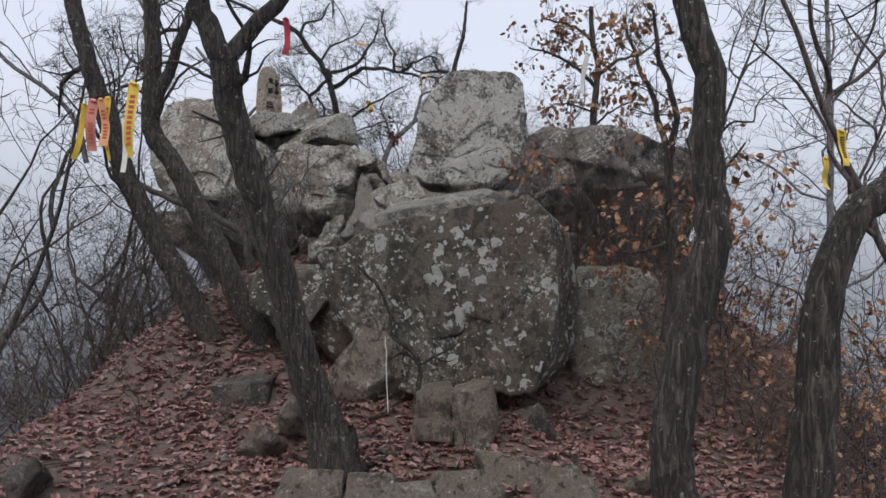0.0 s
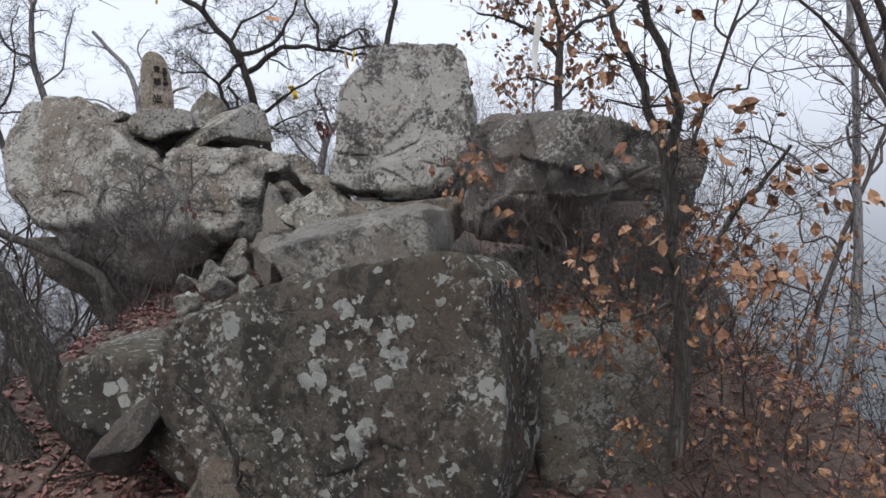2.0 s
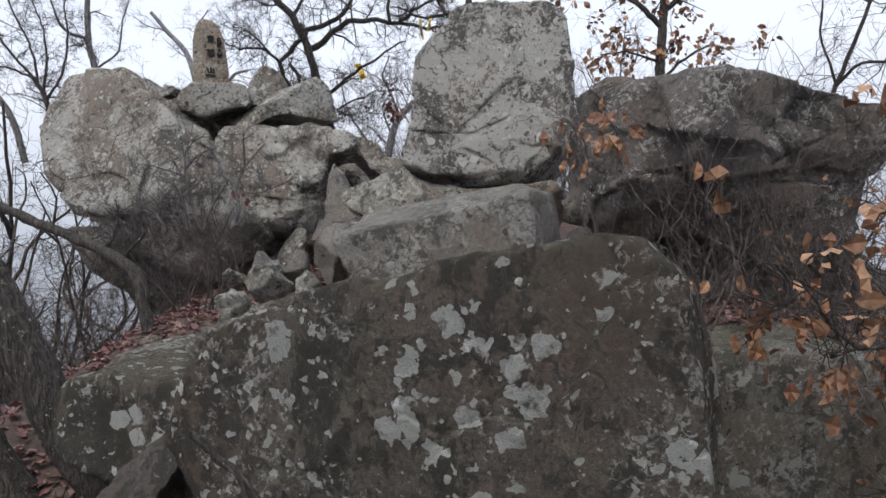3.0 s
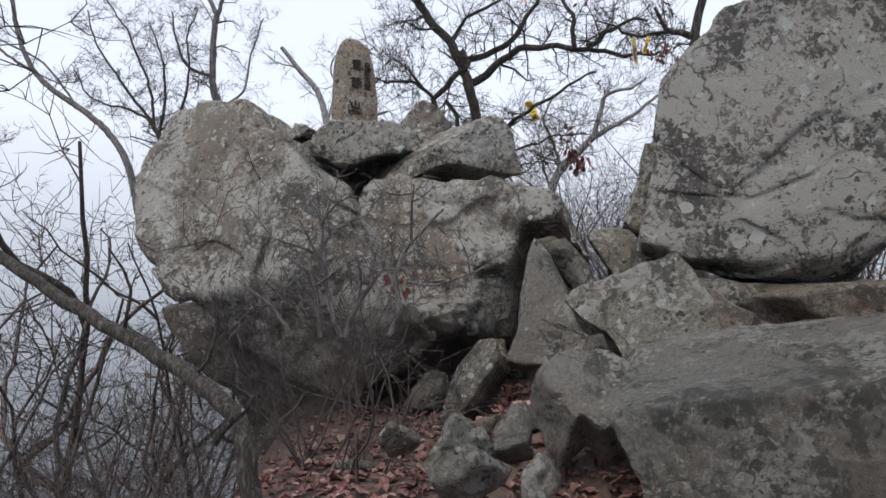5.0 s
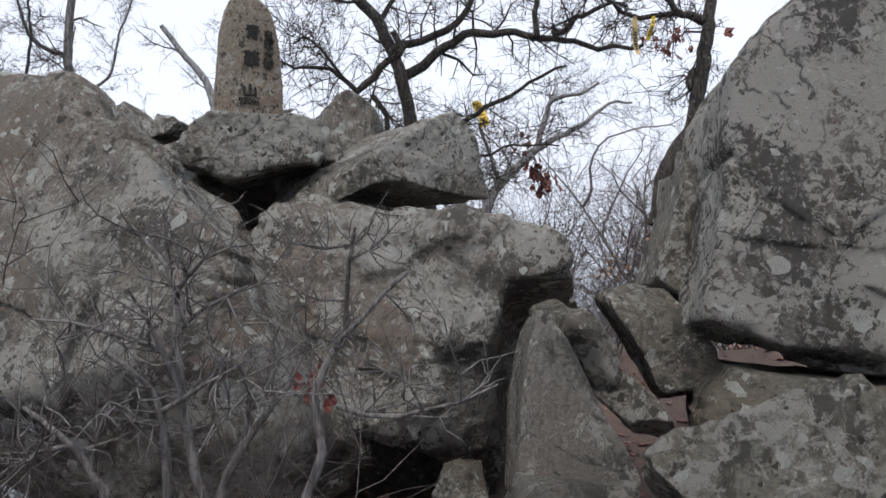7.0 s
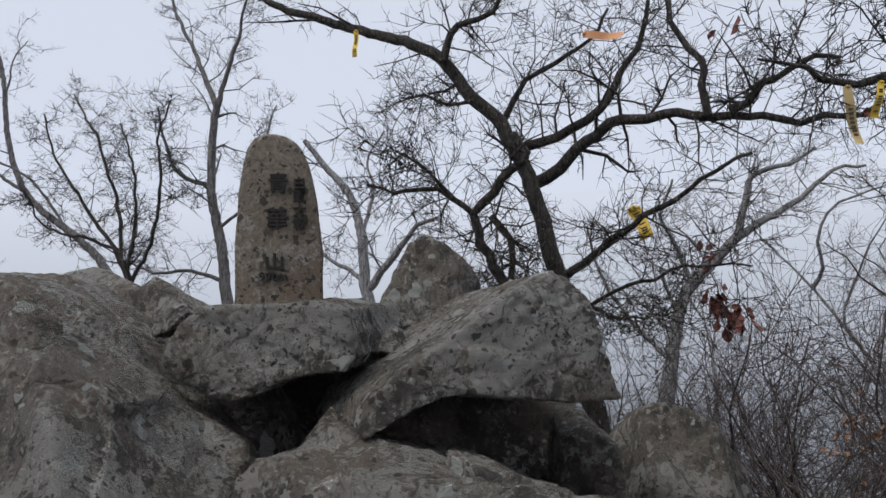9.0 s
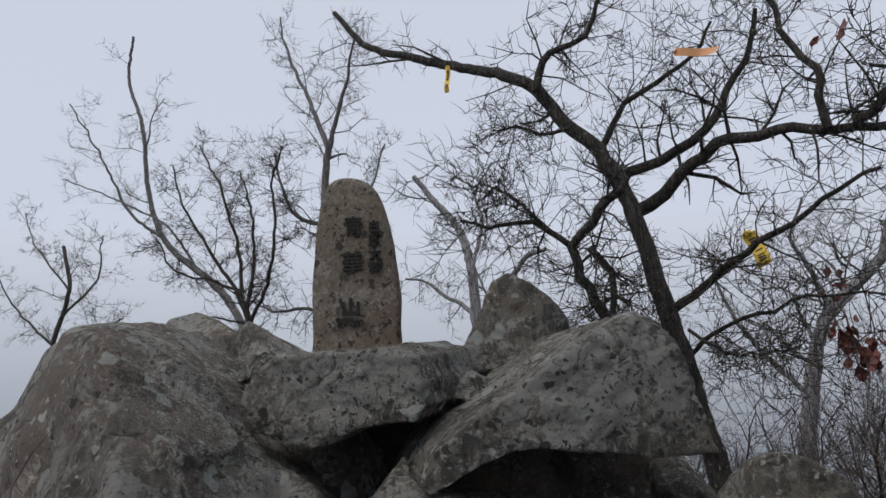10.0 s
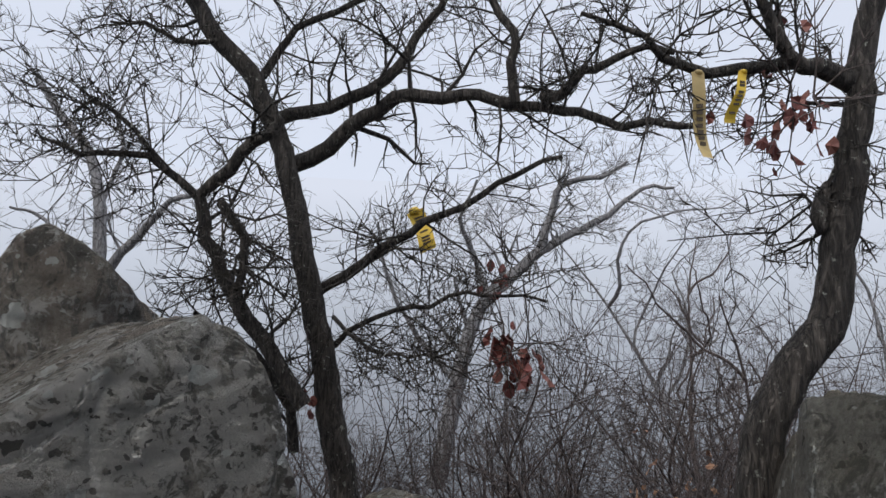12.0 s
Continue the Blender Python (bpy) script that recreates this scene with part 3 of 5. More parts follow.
rock("rock", (-0.12, 9.3, 2.2), -25, 15, [(-0.21, 0.23), (-0.08, 0.16), (0.15, 0.06), (0.17, -0.08), (0.12, -0.2), (-0.01, -0.27), (-0.16, -0.06)], 0.5, 34, M_BROWN, "grey rock behind the tilted slab", 5, 36, 0.5)
rock("rock", (-0.78, 8.62, 1.83), -6, 40, [(-0.3, 0.03), (-0.18, 0.18), (-0.1, 0.23), (0.09, 0.23), (0.24, 0.12), (0.2, -0.02), (0.07, -0.16), (-0.02, -0.09), (-0.15, -0.2), (-0.23, -0.06)], 0.3, 35, M_SLAB, "flat grey stone slab on the path", 5, 40, 0.4)
rock("rock", (0.62, 9.68, 2.15), 0, 0, [(-0.49, 0.13), (-0.18, 0.18), (0.25, 0.22), (0.41, 0.01), (0.36, -0.26), (-0.39, -0.28)], 0.8, 36, M_BROWN, "brown flat-topped rock behind the pale block", 5)
rock("rock", (-1.26, 8.12, 1.76), 0, 20, [(-0.12, -0.02), (-0.05, 0.06), (0.08, 0.09), (0.11, 0.04), (0.06, -0.08), (-0.08, -0.08)], 0.35, 37, M_PALE, "pale rock on the path", 4)
rock("rock", (-1.08, 8.22, 1.79), 0, 10, [(-0.08, -0.0), (-0.0, 0.12), (0.07, 0.09), (0.07, -0.08), (-0.05, -0.13)], 0.35, 38, M_SLAB, "grey rock on the path", 4)
rock("rock", (-1.61, 8.51, 1.73), 0, 30, [(-0.1, 0.03), (0.06, 0.06), (0.1, -0.01), (-0.06, -0.07)], 0.3, 39, M_LICH, "flat grey stone in the leaf litter", 4)
rock("rock", (-1.42, 9.51, 1.71), 0, 20, [(-0.25, -0.12), (-0.16, 0.06), (-0.05, 0.25), (0.04, 0.35), (0.13, 0.33), (0.16, 0.19), (0.02, -0.03), (-0.04, -0.12)], 0.5, 41, M_LICH, "grey rock below the boulders", 5, 34, 0.6)
rock("rock", (-1.41, 10.04, 1.89), 0, 0, [(-0.15, -0.09), (-0.07, 0.1), (0.09, 0.09), (0.12, -0.11)], 0.4, 42, M_LICH, "grey rock below the boulders", 4)
rock("rock", (-1.80, 9.98, 1.65), 0, 0, [(-0.18, -0.1), (-0.05, 0.12), (0.08, 0.11), (0.15, -0.12)], 0.5, 43, M_DARK, "dark rock under the boulder", 4)
rock("rock", (-0.72, 9.44, 1.96), 0, 0, [(-0.1, -0.08), (-0.05, 0.08), (0.06, 0.08), (0.09, -0.08)], 0.4, 44, M_DARK, "small dark rock beside the slab", 4)
rock("rock", (-0.75, 7.47, 1.56), 0, 10, [(-0.24, 0.07), (0.15, 0.16), (0.23, -0.03), (0.05, -0.1), (-0.19, -0.1)], 0.5, 45, M_BROWN, "low brown rock before the pale block", 5)
rock("rock", (-1.31, 7.52, 1.62), 0, 25, [(-0.12, -0.13), (-0.09, 0.03), (-0.02, 0.1), (0.13, 0.09), (0.1, -0.08)], 0.35, 46, M_PALE, "pale rock in the leaf litter", 4)
rock("rock", (-1.23, 8.14, 1.68), 0, 20, [(-0.18, 0.01), (-0.1, 0.11), (0.05, 0.14), (0.17, 0.03), (0.12, -0.11), (-0.07, -0.18)], 0.4, 47, M_PALE, "pale rock in the leaf litter", 4)
rock("rock", (-0.96, 8.01, 1.68), 0, 20, [(-0.07, 0.03), (0.03, 0.16), (0.08, 0.03), (0.03, -0.11), (-0.06, -0.11)], 0.3, 48, M_PALE, "pale rock in the leaf litter", 4)
rock("rock", (-0.95, 7.01, 1.61), 0, 20, [(-0.13, -0.02), (-0.05, 0.07), (0.1, 0.05), (0.13, -0.04), (-0.06, -0.06)], 0.3, 49, M_LICH, "low rock behind the boulder", 4)
rock("rock", (-0.19, 6.71, 1.65), 0, 20, [(-0.24, -0.04), (-0.12, 0.07), (0.06, 0.02), (0.23, 0.0), (0.06, -0.05)], 0.3, 50, M_LICH, "low rock behind the boulder", 4)
rock("rock", (-0.07, 5.12, 0.51), 5, 0, [(-0.12, 0.1), (0.14, 0.14), (0.11, -0.12), (-0.12, -0.12)], 0.35, 51, M_BROWN, "squared brown stone at the boulder's foot", 5, 46, 0.35)
rock("rock", (0.23, 4.92, 0.46), -5, 0, [(-0.17, 0.19), (0.09, 0.26), (0.15, -0.03), (0.07, -0.22), (-0.14, -0.2)], 0.35, 52, M_BROWN, "squared brown stone at the boulder's foot", 5, 46, 0.35)
rock("rock", (-0.06, 4.91, 0.39), 0, 5, [(-0.14, 0.07), (0.15, 0.06), (0.12, -0.07), (-0.14, -0.06)], 0.3, 53, M_BROWN, "flat brown stone at the boulder's foot", 5, 46, 0.35)
rock("rock", (0.61, 5.24, 0.32), 0, 10, [(-0.22, 0.18), (0.08, 0.19), (0.23, -0.11), (0.09, -0.21), (-0.18, -0.05)], 0.4, 54, M_DARK, "dark stone at the boulder's foot", 4)
rock("rock", (-1.56, 5.74, 0.46), 0, 0, [(-0.22, 0.1), (0.22, 0.13), (0.22, -0.08), (-0.21, -0.15)], 0.4, 55, M_DARK, "mossy squared stone on the slope", 5, 46, 0.35)
rock("rock", (-1.03, 4.81, 0.52), 0, 20, [(-0.15, -0.06), (0.01, 0.21), (0.11, 0.1), (0.11, -0.13), (-0.08, -0.12)], 0.3, 56, M_BROWN, "brown slanted stone at the tree's foot", 4)
rock("rock", (-1.20, 4.61, 0.42), 0, 40, [(-0.21, -0.03), (-0.08, 0.1), (0.23, 0.03), (0.06, -0.1)], 0.3, 57, M_BROWN, "flat brown stone in the leaf litter", 4)
rock("rock", (-0.71, 4.04, 0.28), 0, 20, [(-0.2, -0.08), (-0.14, 0.11), (0.17, 0.09), (0.18, -0.12)], 0.4, 58, M_STEP, "squared stone step with pale top", 5, 46, 0.35)
rock("rock", (-0.40, 4.02, 0.26), 0, 25, [(-0.12, 0.1), (0.14, 0.09), (0.12, -0.09), (-0.13, -0.09)], 0.35, 59, M_STEP, "squared stone step with pale top", 5, 46, 0.35)
rock("rock", (-0.17, 3.96, 0.26), 0, 25, [(-0.12, 0.06), (0.1, 0.08), (0.16, -0.07), (-0.14, -0.07)], 0.3, 60, M_STEP, "squared stone step with pale top", 5, 46, 0.35)
rock("rock", (0.15, 4.04, 0.26), 0, 25, [(-0.19, 0.09), (0.06, 0.11), (0.19, 0.0), (0.15, -0.1), (-0.19, -0.1)], 0.4, 61, M_STEP, "squared stone step with pale top", 5, 46, 0.35)
rock("rock", (0.46, 4.39, 0.21), 0, 25, [(-0.27, 0.17), (0.11, 0.12), (0.21, 0.01), (0.09, -0.17), (-0.14, -0.12)], 0.4, 62, M_STEP, "squared stone step with pale top", 5, 46, 0.35)
rock("rock", (0.72, 4.24, 0.20), 0, 25, [(-0.14, 0.15), (0.12, 0.06), (0.22, -0.11), (-0.2, -0.11)], 0.4, 63, M_STEP, "squared stone step with pale top", 5, 46, 0.35)
rock("rock", (1.20, 4.31, 0.24), 0, 35, [(-0.11, 0.02), (0.09, 0.09), (0.09, -0.04), (-0.07, -0.06)], 0.3, 64, M_BROWN, "small brown stone in the leaf litter", 4)
rock("rock", (-2.35, 4.04, 0.35), 0, 40, [(-0.15, 0.01), (0.05, 0.14), (0.13, 0.01), (-0.03, -0.15)], 0.4, 65, M_DARK, "dark stone half sunk in leaf litter", 4)
rock("rock", (-1.0, 10.0, 2.25), 6, 8, [(-0.22, -0.33), (-0.19, 0.07), (-0.15, 0.27), (-0.11, 0.38), (-0.07, 0.34), (-0.0, 0.25), (0.08, 0.07), (0.19, -0.14), (0.25, -0.26), (0.22, -0.37)], 0.4, 28, M_SLAB, "triangular grey rock slab", 5, 44, 0.35)
rock("rock", (-0.86, 10.1, 2.45), 10, 0, [(-0.26, 0.19), (-0.13, 0.24), (-0.04, 0.15), (0.09, 0.01), (0.07, -0.12), (-0.01, -0.14), (-0.13, 0.03)], 0.4, 29, M_LICH, "grey rock wedged above the slab", 5, 38, 0.5)
rock("rock", (-0.72, 10.1, 2.2), 10, 0, [(-0.17, 0.11), (-0.07, 0.22), (0.02, 0.13), (0.14, -0.04), (0.13, -0.1), (-0.0, -0.07)], 0.35, 31, M_LICH, "small grey rock in the gap", 5, 38, 0.5)
rock("rock", (-0.45, 10.5, 2.4), 0, 0, [(-0.34, 0.27), (-0.21, 0.33), (-0.04, 0.31), (0.14, 0.03), (0.12, -0.15), (0.01, -0.31), (-0.05, -0.28), (-0.17, 0.0)], 0.5, 30, M_LICH, "grey rock in the gap between boulders", 5, 36, 0.5)
rock("boulder", (-0.3, 10.75, 2.95), 0, 6, [(-0.24, -0.23), (-0.16, 0.0), (-0.09, 0.23), (-0.08, 0.45), (0.08, 0.48), (0.22, 0.45), (0.22, -0.16), (0.07, -0.49), (-0.08, -0.3)], 0.6, 66, M_PILLAR, "narrow grey flank of the tall boulder", 5, 36, 0.5)
rock("rock", (-0.00, 10.14, 2.19), 0, 0, [(-0.43, 0.09), (-0.34, 0.21), (0.15, 0.16), (0.54, 0.15), (0.51, -0.3), (-0.45, -0.31)], 0.7, 67, M_PILLAR, "flat grey rock under the tall boulder", 5)
rock("boulder", (-3.0, 10.85, 3.15), 10, 22, [(-0.25, -0.27), (-0.2, -0.07), (-0.14, 0.18), (-0.09, 0.33), (0.01, 0.23), (0.19, 0.07), (0.37, -0.02), (0.49, -0.2), (0.52, -0.35), (-0.2, -0.39)], 0.5, 68, M_CAP, "slanting pale rock below the summit stones", 5, 30, 0.6)
# second back rock, darkened in colour as shade of the summit hollow
rock("boulder", (-3.20, 11.71, 3.30), 0, 0, [(-0.76, 0.37), (0.6, 0.3), (0.65, -0.3), (-0.74, -0.35)], 0.6, 69, M_DARK, "rock inside the summit hollow, coloured dark for its shade", 5)
rock("boulder", (-3.51, 11.42, 2.79), 0, 20, [(-1.06, 0.44), (-0.56, 1.21), (0.17, 0.9), (0.72, 0.41), (0.95, -0.32), (0.69, -0.77), (-0.24, -1.05), (-0.83, -0.51)], 1.2, 70, M_LICH2, "back of the huge split boulder", 5)
rock("rock", (-1.5, 11.75, 3.0), 20, 0, [(-0.11, 0.12), (-0.08, 0.16), (0.04, 0.14), (0.1, 0.04), (0.13, -0.1), (0.12, -0.26), (-0.14, -0.25)], 0.5, 71, M_LICH, "grey rock closing the summit hollow", 5, 36, 0.5)
rock("rock", (-2.2, 10.95, 3.1), 30, 10, [(-0.24, -0.09), (-0.13, 0.07), (-0.06, 0.15), (-0.03, 0.06), (-0.1, -0.07), (-0.19, -0.11)], 0.3, 72, M_LICH, "thin grey rock wedged in the hollow", 5, 36, 0.5)
rock("rock", (-1.05, 8.35, 1.7), 0, 30, [(-0.12, 0.08), (-0.05, 0.2), (0.02, 0.16), (0.04, 0.02), (-0.11, -0.01)], 0.3, 73, M_LICH, "small grey rock beside the flat slab", 5, 36, 0.5)
rock("rock", (-1.15, 8.0, 1.62), 0, 35, [(-0.23, 0.16), (-0.17, 0.24), (-0.03, 0.28), (0.02, 0.24), (-0.0, 0.15)], 0.35, 74, M_PALE, "pale flat rock among fallen leaves", 5, 36, 0.5)
rock("rock", (-0.75, 8.9, 1.85), 0, 0, [(-0.09, 0.13), (-0.04, 0.25), (0.06, 0.28), (0.09, 0.14)], 0.3, 75, M_DARK, "dark rock propping the tilted slab", 5, 36, 0.5)
rock("rock", (0.05, 11.6, 3.1), 0, 0, [(-0.21, 0.39), (-0.19, 0.44), (-0.12, 0.46), (0.01, 0.46), (0.13, 0.43), (0.14, 0.09), (0.02, -0.34), (-0.21, -0.35), (-0.23, 0.07)], 0.6, 76, M_PILLAR, "grey-green rock behind the tall boulder", 5, 36, 0.5)

# loose rubble below the boulders
rng = np.random.RandomState(31)
for i in range(46):
    if i < 28:
        x, y, k = rng.uniform(-2.1, 0.2), rng.uniform(7.3, 10.0), rng.uniform(0.09, 0.24)
    elif i < 40:
        x, y, k = rng.uniform(-1.9, 1.3), rng.uniform(3.6, 5.2), rng.uniform(0.05, 0.12)
    else:
        x, y, k = rng.uniform(0.9, 2.6), rng.uniform(5.6, 7.2), rng.uniform(0.07, 0.16)
    if -1.5 < x < -0.4 and 7.0 < y < 8.2:
        k *= 0.6
    a = np.sort(rng.uniform(0, 6.28, 7))
    a = np.arange(7) * 0.9 + rng.uniform(-0.25, 0.25, 7)
    shape = [(round(k * rng.uniform(0.75, 1.15) * math.cos(t), 3), round(0.75 * k * rng.uniform(0.75, 1.15) * math.sin(t), 3)) for t in a]
    z = float(ground_z(np.array(x), np.array(y))) + 0.25 * k
    rock("rock", (x, y, z), rng.uniform(-60, 60), rng.uniform(-25, 35), shape, k * rng.uniform(0.9, 1.6), 500 + i, (M_LICH, M_BROWN, M_DARK, M_SLAB)[i % 4], "loose broken stone among fallen leaves", 3, 24)

# ---------------------------------------------------------------- trees


class Tubes:
    """Tapered tubes gathered into one mesh."""

    def __init__(self):
        self.v, self.f, self.n = [], [], 0

    def add(self, pts, radii, sides):
        pts = np.asarray(pts, float)
        n = len(pts)
        tan = np.gradient(pts, axis=0)
        tan /= np.maximum(np.linalg.norm(tan, axis=1), 1e-9)[:, None]
        ref = np.array([0.31, 0.95, 0.05])
        u = np.cross(tan, ref)
        u /= np.maximum(np.linalg.norm(u, axis=1), 1e-6)[:, None]
        w = np.cross(tan, u)
        a = np.arange(sides) * 2 * math.pi / sides
        ringv = pts[:, None, :] + np.asarray(radii)[:, None, None] * (np.cos(a)[None, :, None] * u[:, None, :] + np.sin(a)[None, :, None] * w[:, None, :])
        self.v.append(ringv.reshape(-1, 3))
        i, j = np.meshgrid(np.arange(n - 1), np.arange(sides), indexing="ij")
        k = (j + 1) % sides
        q = np.stack([i * sides + j, i * sides + k, (i + 1) * sides + k, (i + 1) * sides + j], -1).reshape(-1, 4) + self.n
        self.f.append(q)
        self.n += n * sides

    def build(self, name, mat, parent=None):
        return mesh_object(name, np.concatenate(self.v).tolist(), np.concatenate(self.f).tolist(), mat, parent)


def smooth_path(pts, step=0.08, wob=0.0, rng=None):
    """A curve through the points, with a little unevenness."""
    p = np.asarray(pts, float)
    p = np.vstack([2 * p[0] - p[1], p, 2 * p[-1] - p[-2]])
    out = []
    for i in range(1, len(p) - 2):
        n = max(2, int(np.linalg.norm(p[i + 1] - p[i]) / step))
        t = np.arange(n)[:, None] / n
        a, b, c, e = p[i - 1], p[i], p[i + 1], p[i + 2]
        out.append(0.5 * (2 * b + (c - a) * t + (2 * a - 5 * b + 4 * c - e) * t * t + (3 * b - a - 3 * c + e) * t ** 3))
    out.append(p[-2][None])
    out = np.concatenate(out)
    if wob and rng is not None:
        out[1:-1] += rng.normal(size=(len(out) - 2, 3)) * wob
    return out


def grow(tb, p, d, length, r, level, rng, tips, crook=0.36, up=0.06, kids=5):
    """A crooked bough with side twigs, down to fine twig ends."""
    n = max(3, int(length / (0.16 if level > 1 else 0.12)))
    pts, dirs = [np.array(p, float)], []
    d = np.array(d, float)
    for _ in range(n):
        d = d + rng.normal(size=3) * crook + np.array([0, 0, up])
        d /= np.linalg.norm(d)
        dirs.append(d)
        pts.append(pts[-1] + d * length / n)
    rad = r * (1 - np.linspace(0, 1, n + 1) ** 1.3 * 0.72)
    tb.add(pts, rad, 8 if r > 0.05 else 5 if r > 0.015 else 3)
    if level <= 0:
        tips.append((pts[-1], dirs[-1]))
        return
    for k in range(kids):
        f = 0.22 + 0.78 * (k + rng.uniform(0.1, 0.9)) / kids
        i = min(n - 1, int(f * n))
        side = np.cross(dirs[i], rng.normal(size=3))
        side /= max(1e-6, np.linalg.norm(side))
        nd = dirs[i] * rng.uniform(0.35, 0.8) + side * rng.uniform(0.6, 1.0)
        grow(tb, pts[i], nd / np.linalg.norm(nd), length * rng.uniform(0.35, 0.62), max(0.0026, rad[i] * rng.uniform(0.4, 0.62)), level - 1, rng, tips, crook, up, kids)
    tips.append((pts[-1], dirs[-1]))


LEAF = np.array([(0, 0, 0), (0.24, 0.28, 0.05), (0.33, 0.52, 0.0), (0.2, 0.8, 0.06), (0, 1.0, -0.08), (-0.2, 0.8, 0.06), (-0.33, 0.52, 0.0), (-0.24, 0.28, 0.05), (0, 0.5, -0.07)])
LEAF_F = [(8, i, (i + 1) % 8) for i in range(8)]


def leaves(name, spots, size, mat, rng, parent=None, droop=0.7, flat=False):
    """Curled dry leaves, each an island of its own."""
    vs, fs = [], []
    for i, (p, d) in enumerate(spots):
        y = np.array(d, float) * 0.5 + rng.normal(size=3) * (1.0 if flat else 0.55) + np.array([0, 0, 0.0 if flat else -droop])
        if flat:
            y[2] *= 0.25
        y /= np.linalg.norm(y)
        x = np.cross(y, np.array([0, 0, 1.0]) if flat else rng.normal(size=3))
        x /= max(1e-6, np.linalg.norm(x))
        z = np.cross(x, y)
        s = size * rng.uniform(0.6, 1.25)
        L = LEAF.copy()
        L[:, 2] = L[:, 2] * rng.uniform(0.3, 3.2) + 0.25 * rng.uniform(-1, 1) * L[:, 1] ** 2
        vs.append(np.asarray(p) + s * (L[:, :1] * x + L[:, 1:2] * y + L[:, 2:] * z))
        fs += [(a + 9 * i, b + 9 * i, c + 9 * i) for a, b, c in LEAF_F]
    return mesh_object(name, np.concatenate(vs).tolist(), fs, mat, parent, False)


def cluster(tips, per, spread, rng):
    return [(np.asarray(p) + rng.normal(size=3) * spread, d) for p, d in tips for _ in range(per)]


def tree(label, trunk, r0, r1, limbs, mat, seed, twigs=10, twig_len=0.9, level=2, leaf=None, bare_from=0.45, name="tree", root=0.0, kids=5, step=0.05, knag=0.03):
    """A tree from its trunk's line, its main limbs (line, thick end, thin end) and grown twigs."""
    rng = np.random.RandomState(seed)
    base = new(name)
    base.location = trunk[0]
    o = np.array(trunk[0])
    tips = []
    crown = Tubes()
    lines = [(trunk, r0, r1, "trunk")] + [(a, b, c, "limb") for a, b, c in limbs]
    for pts, a, b, kind in lines:
        path = smooth_path(pts, step if a > 0.05 else max(0.08, step), 0.004, rng) - o
        t = np.linspace(0, 1, len(path))
        rad = a + (b - a) * t
        if kind == "limb":
            path = path + knag * np.minimum(1, 4 * t)[:, None] * np.array([noise.noise_vector(Vector(q * 4.5 + seed)) + 0.5 * noise.noise_vector(Vector(q * 11.0 + seed)) for q in path])
        if kind == "trunk" and root:
            rad = rad * (1 + root * np.exp(-t * len(path) * step / 0.22))
        rad = rad * (1 + 0.07 * np.array([noise.noise(Vector(q * 4.0)) for q in path]))
        tb = Tubes()
        tb.add(path, rad, (16 if a > 0.06 else 9) if step < 0.1 else 7)
        ob = tb.build(kind, mat, base if kind == "trunk" else stem)
        if kind == "trunk":
            stem = ob
        count = twigs if kind == "limb" else twigs // 2
        for k in range(count):
            i = int(len(path) * (bare_from + (1 - bare_from) * (k + rng.uniform()) / count)) if kind == "trunk" else int(len(path) * (0.15 + 0.85 * (k + rng.uniform()) / count))
            i = min(i, len(path) - 2)
            ax = path[i + 1] - path[i]
            ax /= max(1e-6, np.linalg.norm(ax))
            side = np.cross(ax, rng.normal(size=3))
            side /= max(1e-6, np.linalg.norm(side))
            dd = ax * rng.uniform(0.2, 0.8) + side
            grow(crown, path[i], dd / np.linalg.norm(dd), twig_len * rng.uniform(0.5, 1.2), max(0.004, rad[i] * rng.uniform(0.2, 0.4)), level, rng, tips, kids=kids)
    if crown.v:
        twig_mesh = crown.build("crown", mat, base)
    if leaf:
        lmat, share, per, size = leaf
        pick = [t for t in tips if rng.uniform() < share]
        leaves("foliage", cluster(pick, per, 0.05, rng), size, lmat, rng, twig_mesh)
    return tagged(base, label, "tree" if name == "tree" else name)


def wild_tree(label, height, seed, mat, name="tree"):
    """A crooked bare tree grown from nothing but its height."""
    rng = np.random.RandomState(seed)
    pts = [np.zeros(3)]
    d = np.array([rng.uniform(-0.3, 0.3), rng.uniform(-0.3, 0.3), 1.0])
    for _ in range(6):
        d = d + rng.normal(size=3) * 0.16
        d[2] = max(d[2], 0.6)
        pts.append(pts[-1] + d / np.linalg.norm(d) * height / 6)
    limbs = []
    for k in range(8):
        i = 1 + (k + 2) * 4 // 9
        a = pts[min(i, 5)]
        w = rng.uniform(0, 6.28)
        e = np.array([math.cos(w), math.sin(w), 0.95])
        l = [a]
        for _ in range(7):
            e = e + rng.normal(size=3) * 0.36 + np.array([0, 0, 0.08])
            e /= np.linalg.norm(e)
            l.append(l[-1] + e * height * 0.047)
        limbs.append((l, 0.004 * height * rng.uniform(0.7, 1.0), 0.005))
    return tree(label, pts, 0.0085 * height, 0.007, limbs, mat, seed, 7, height * 0.14, 2, name=name, kids=4, step=0.16)


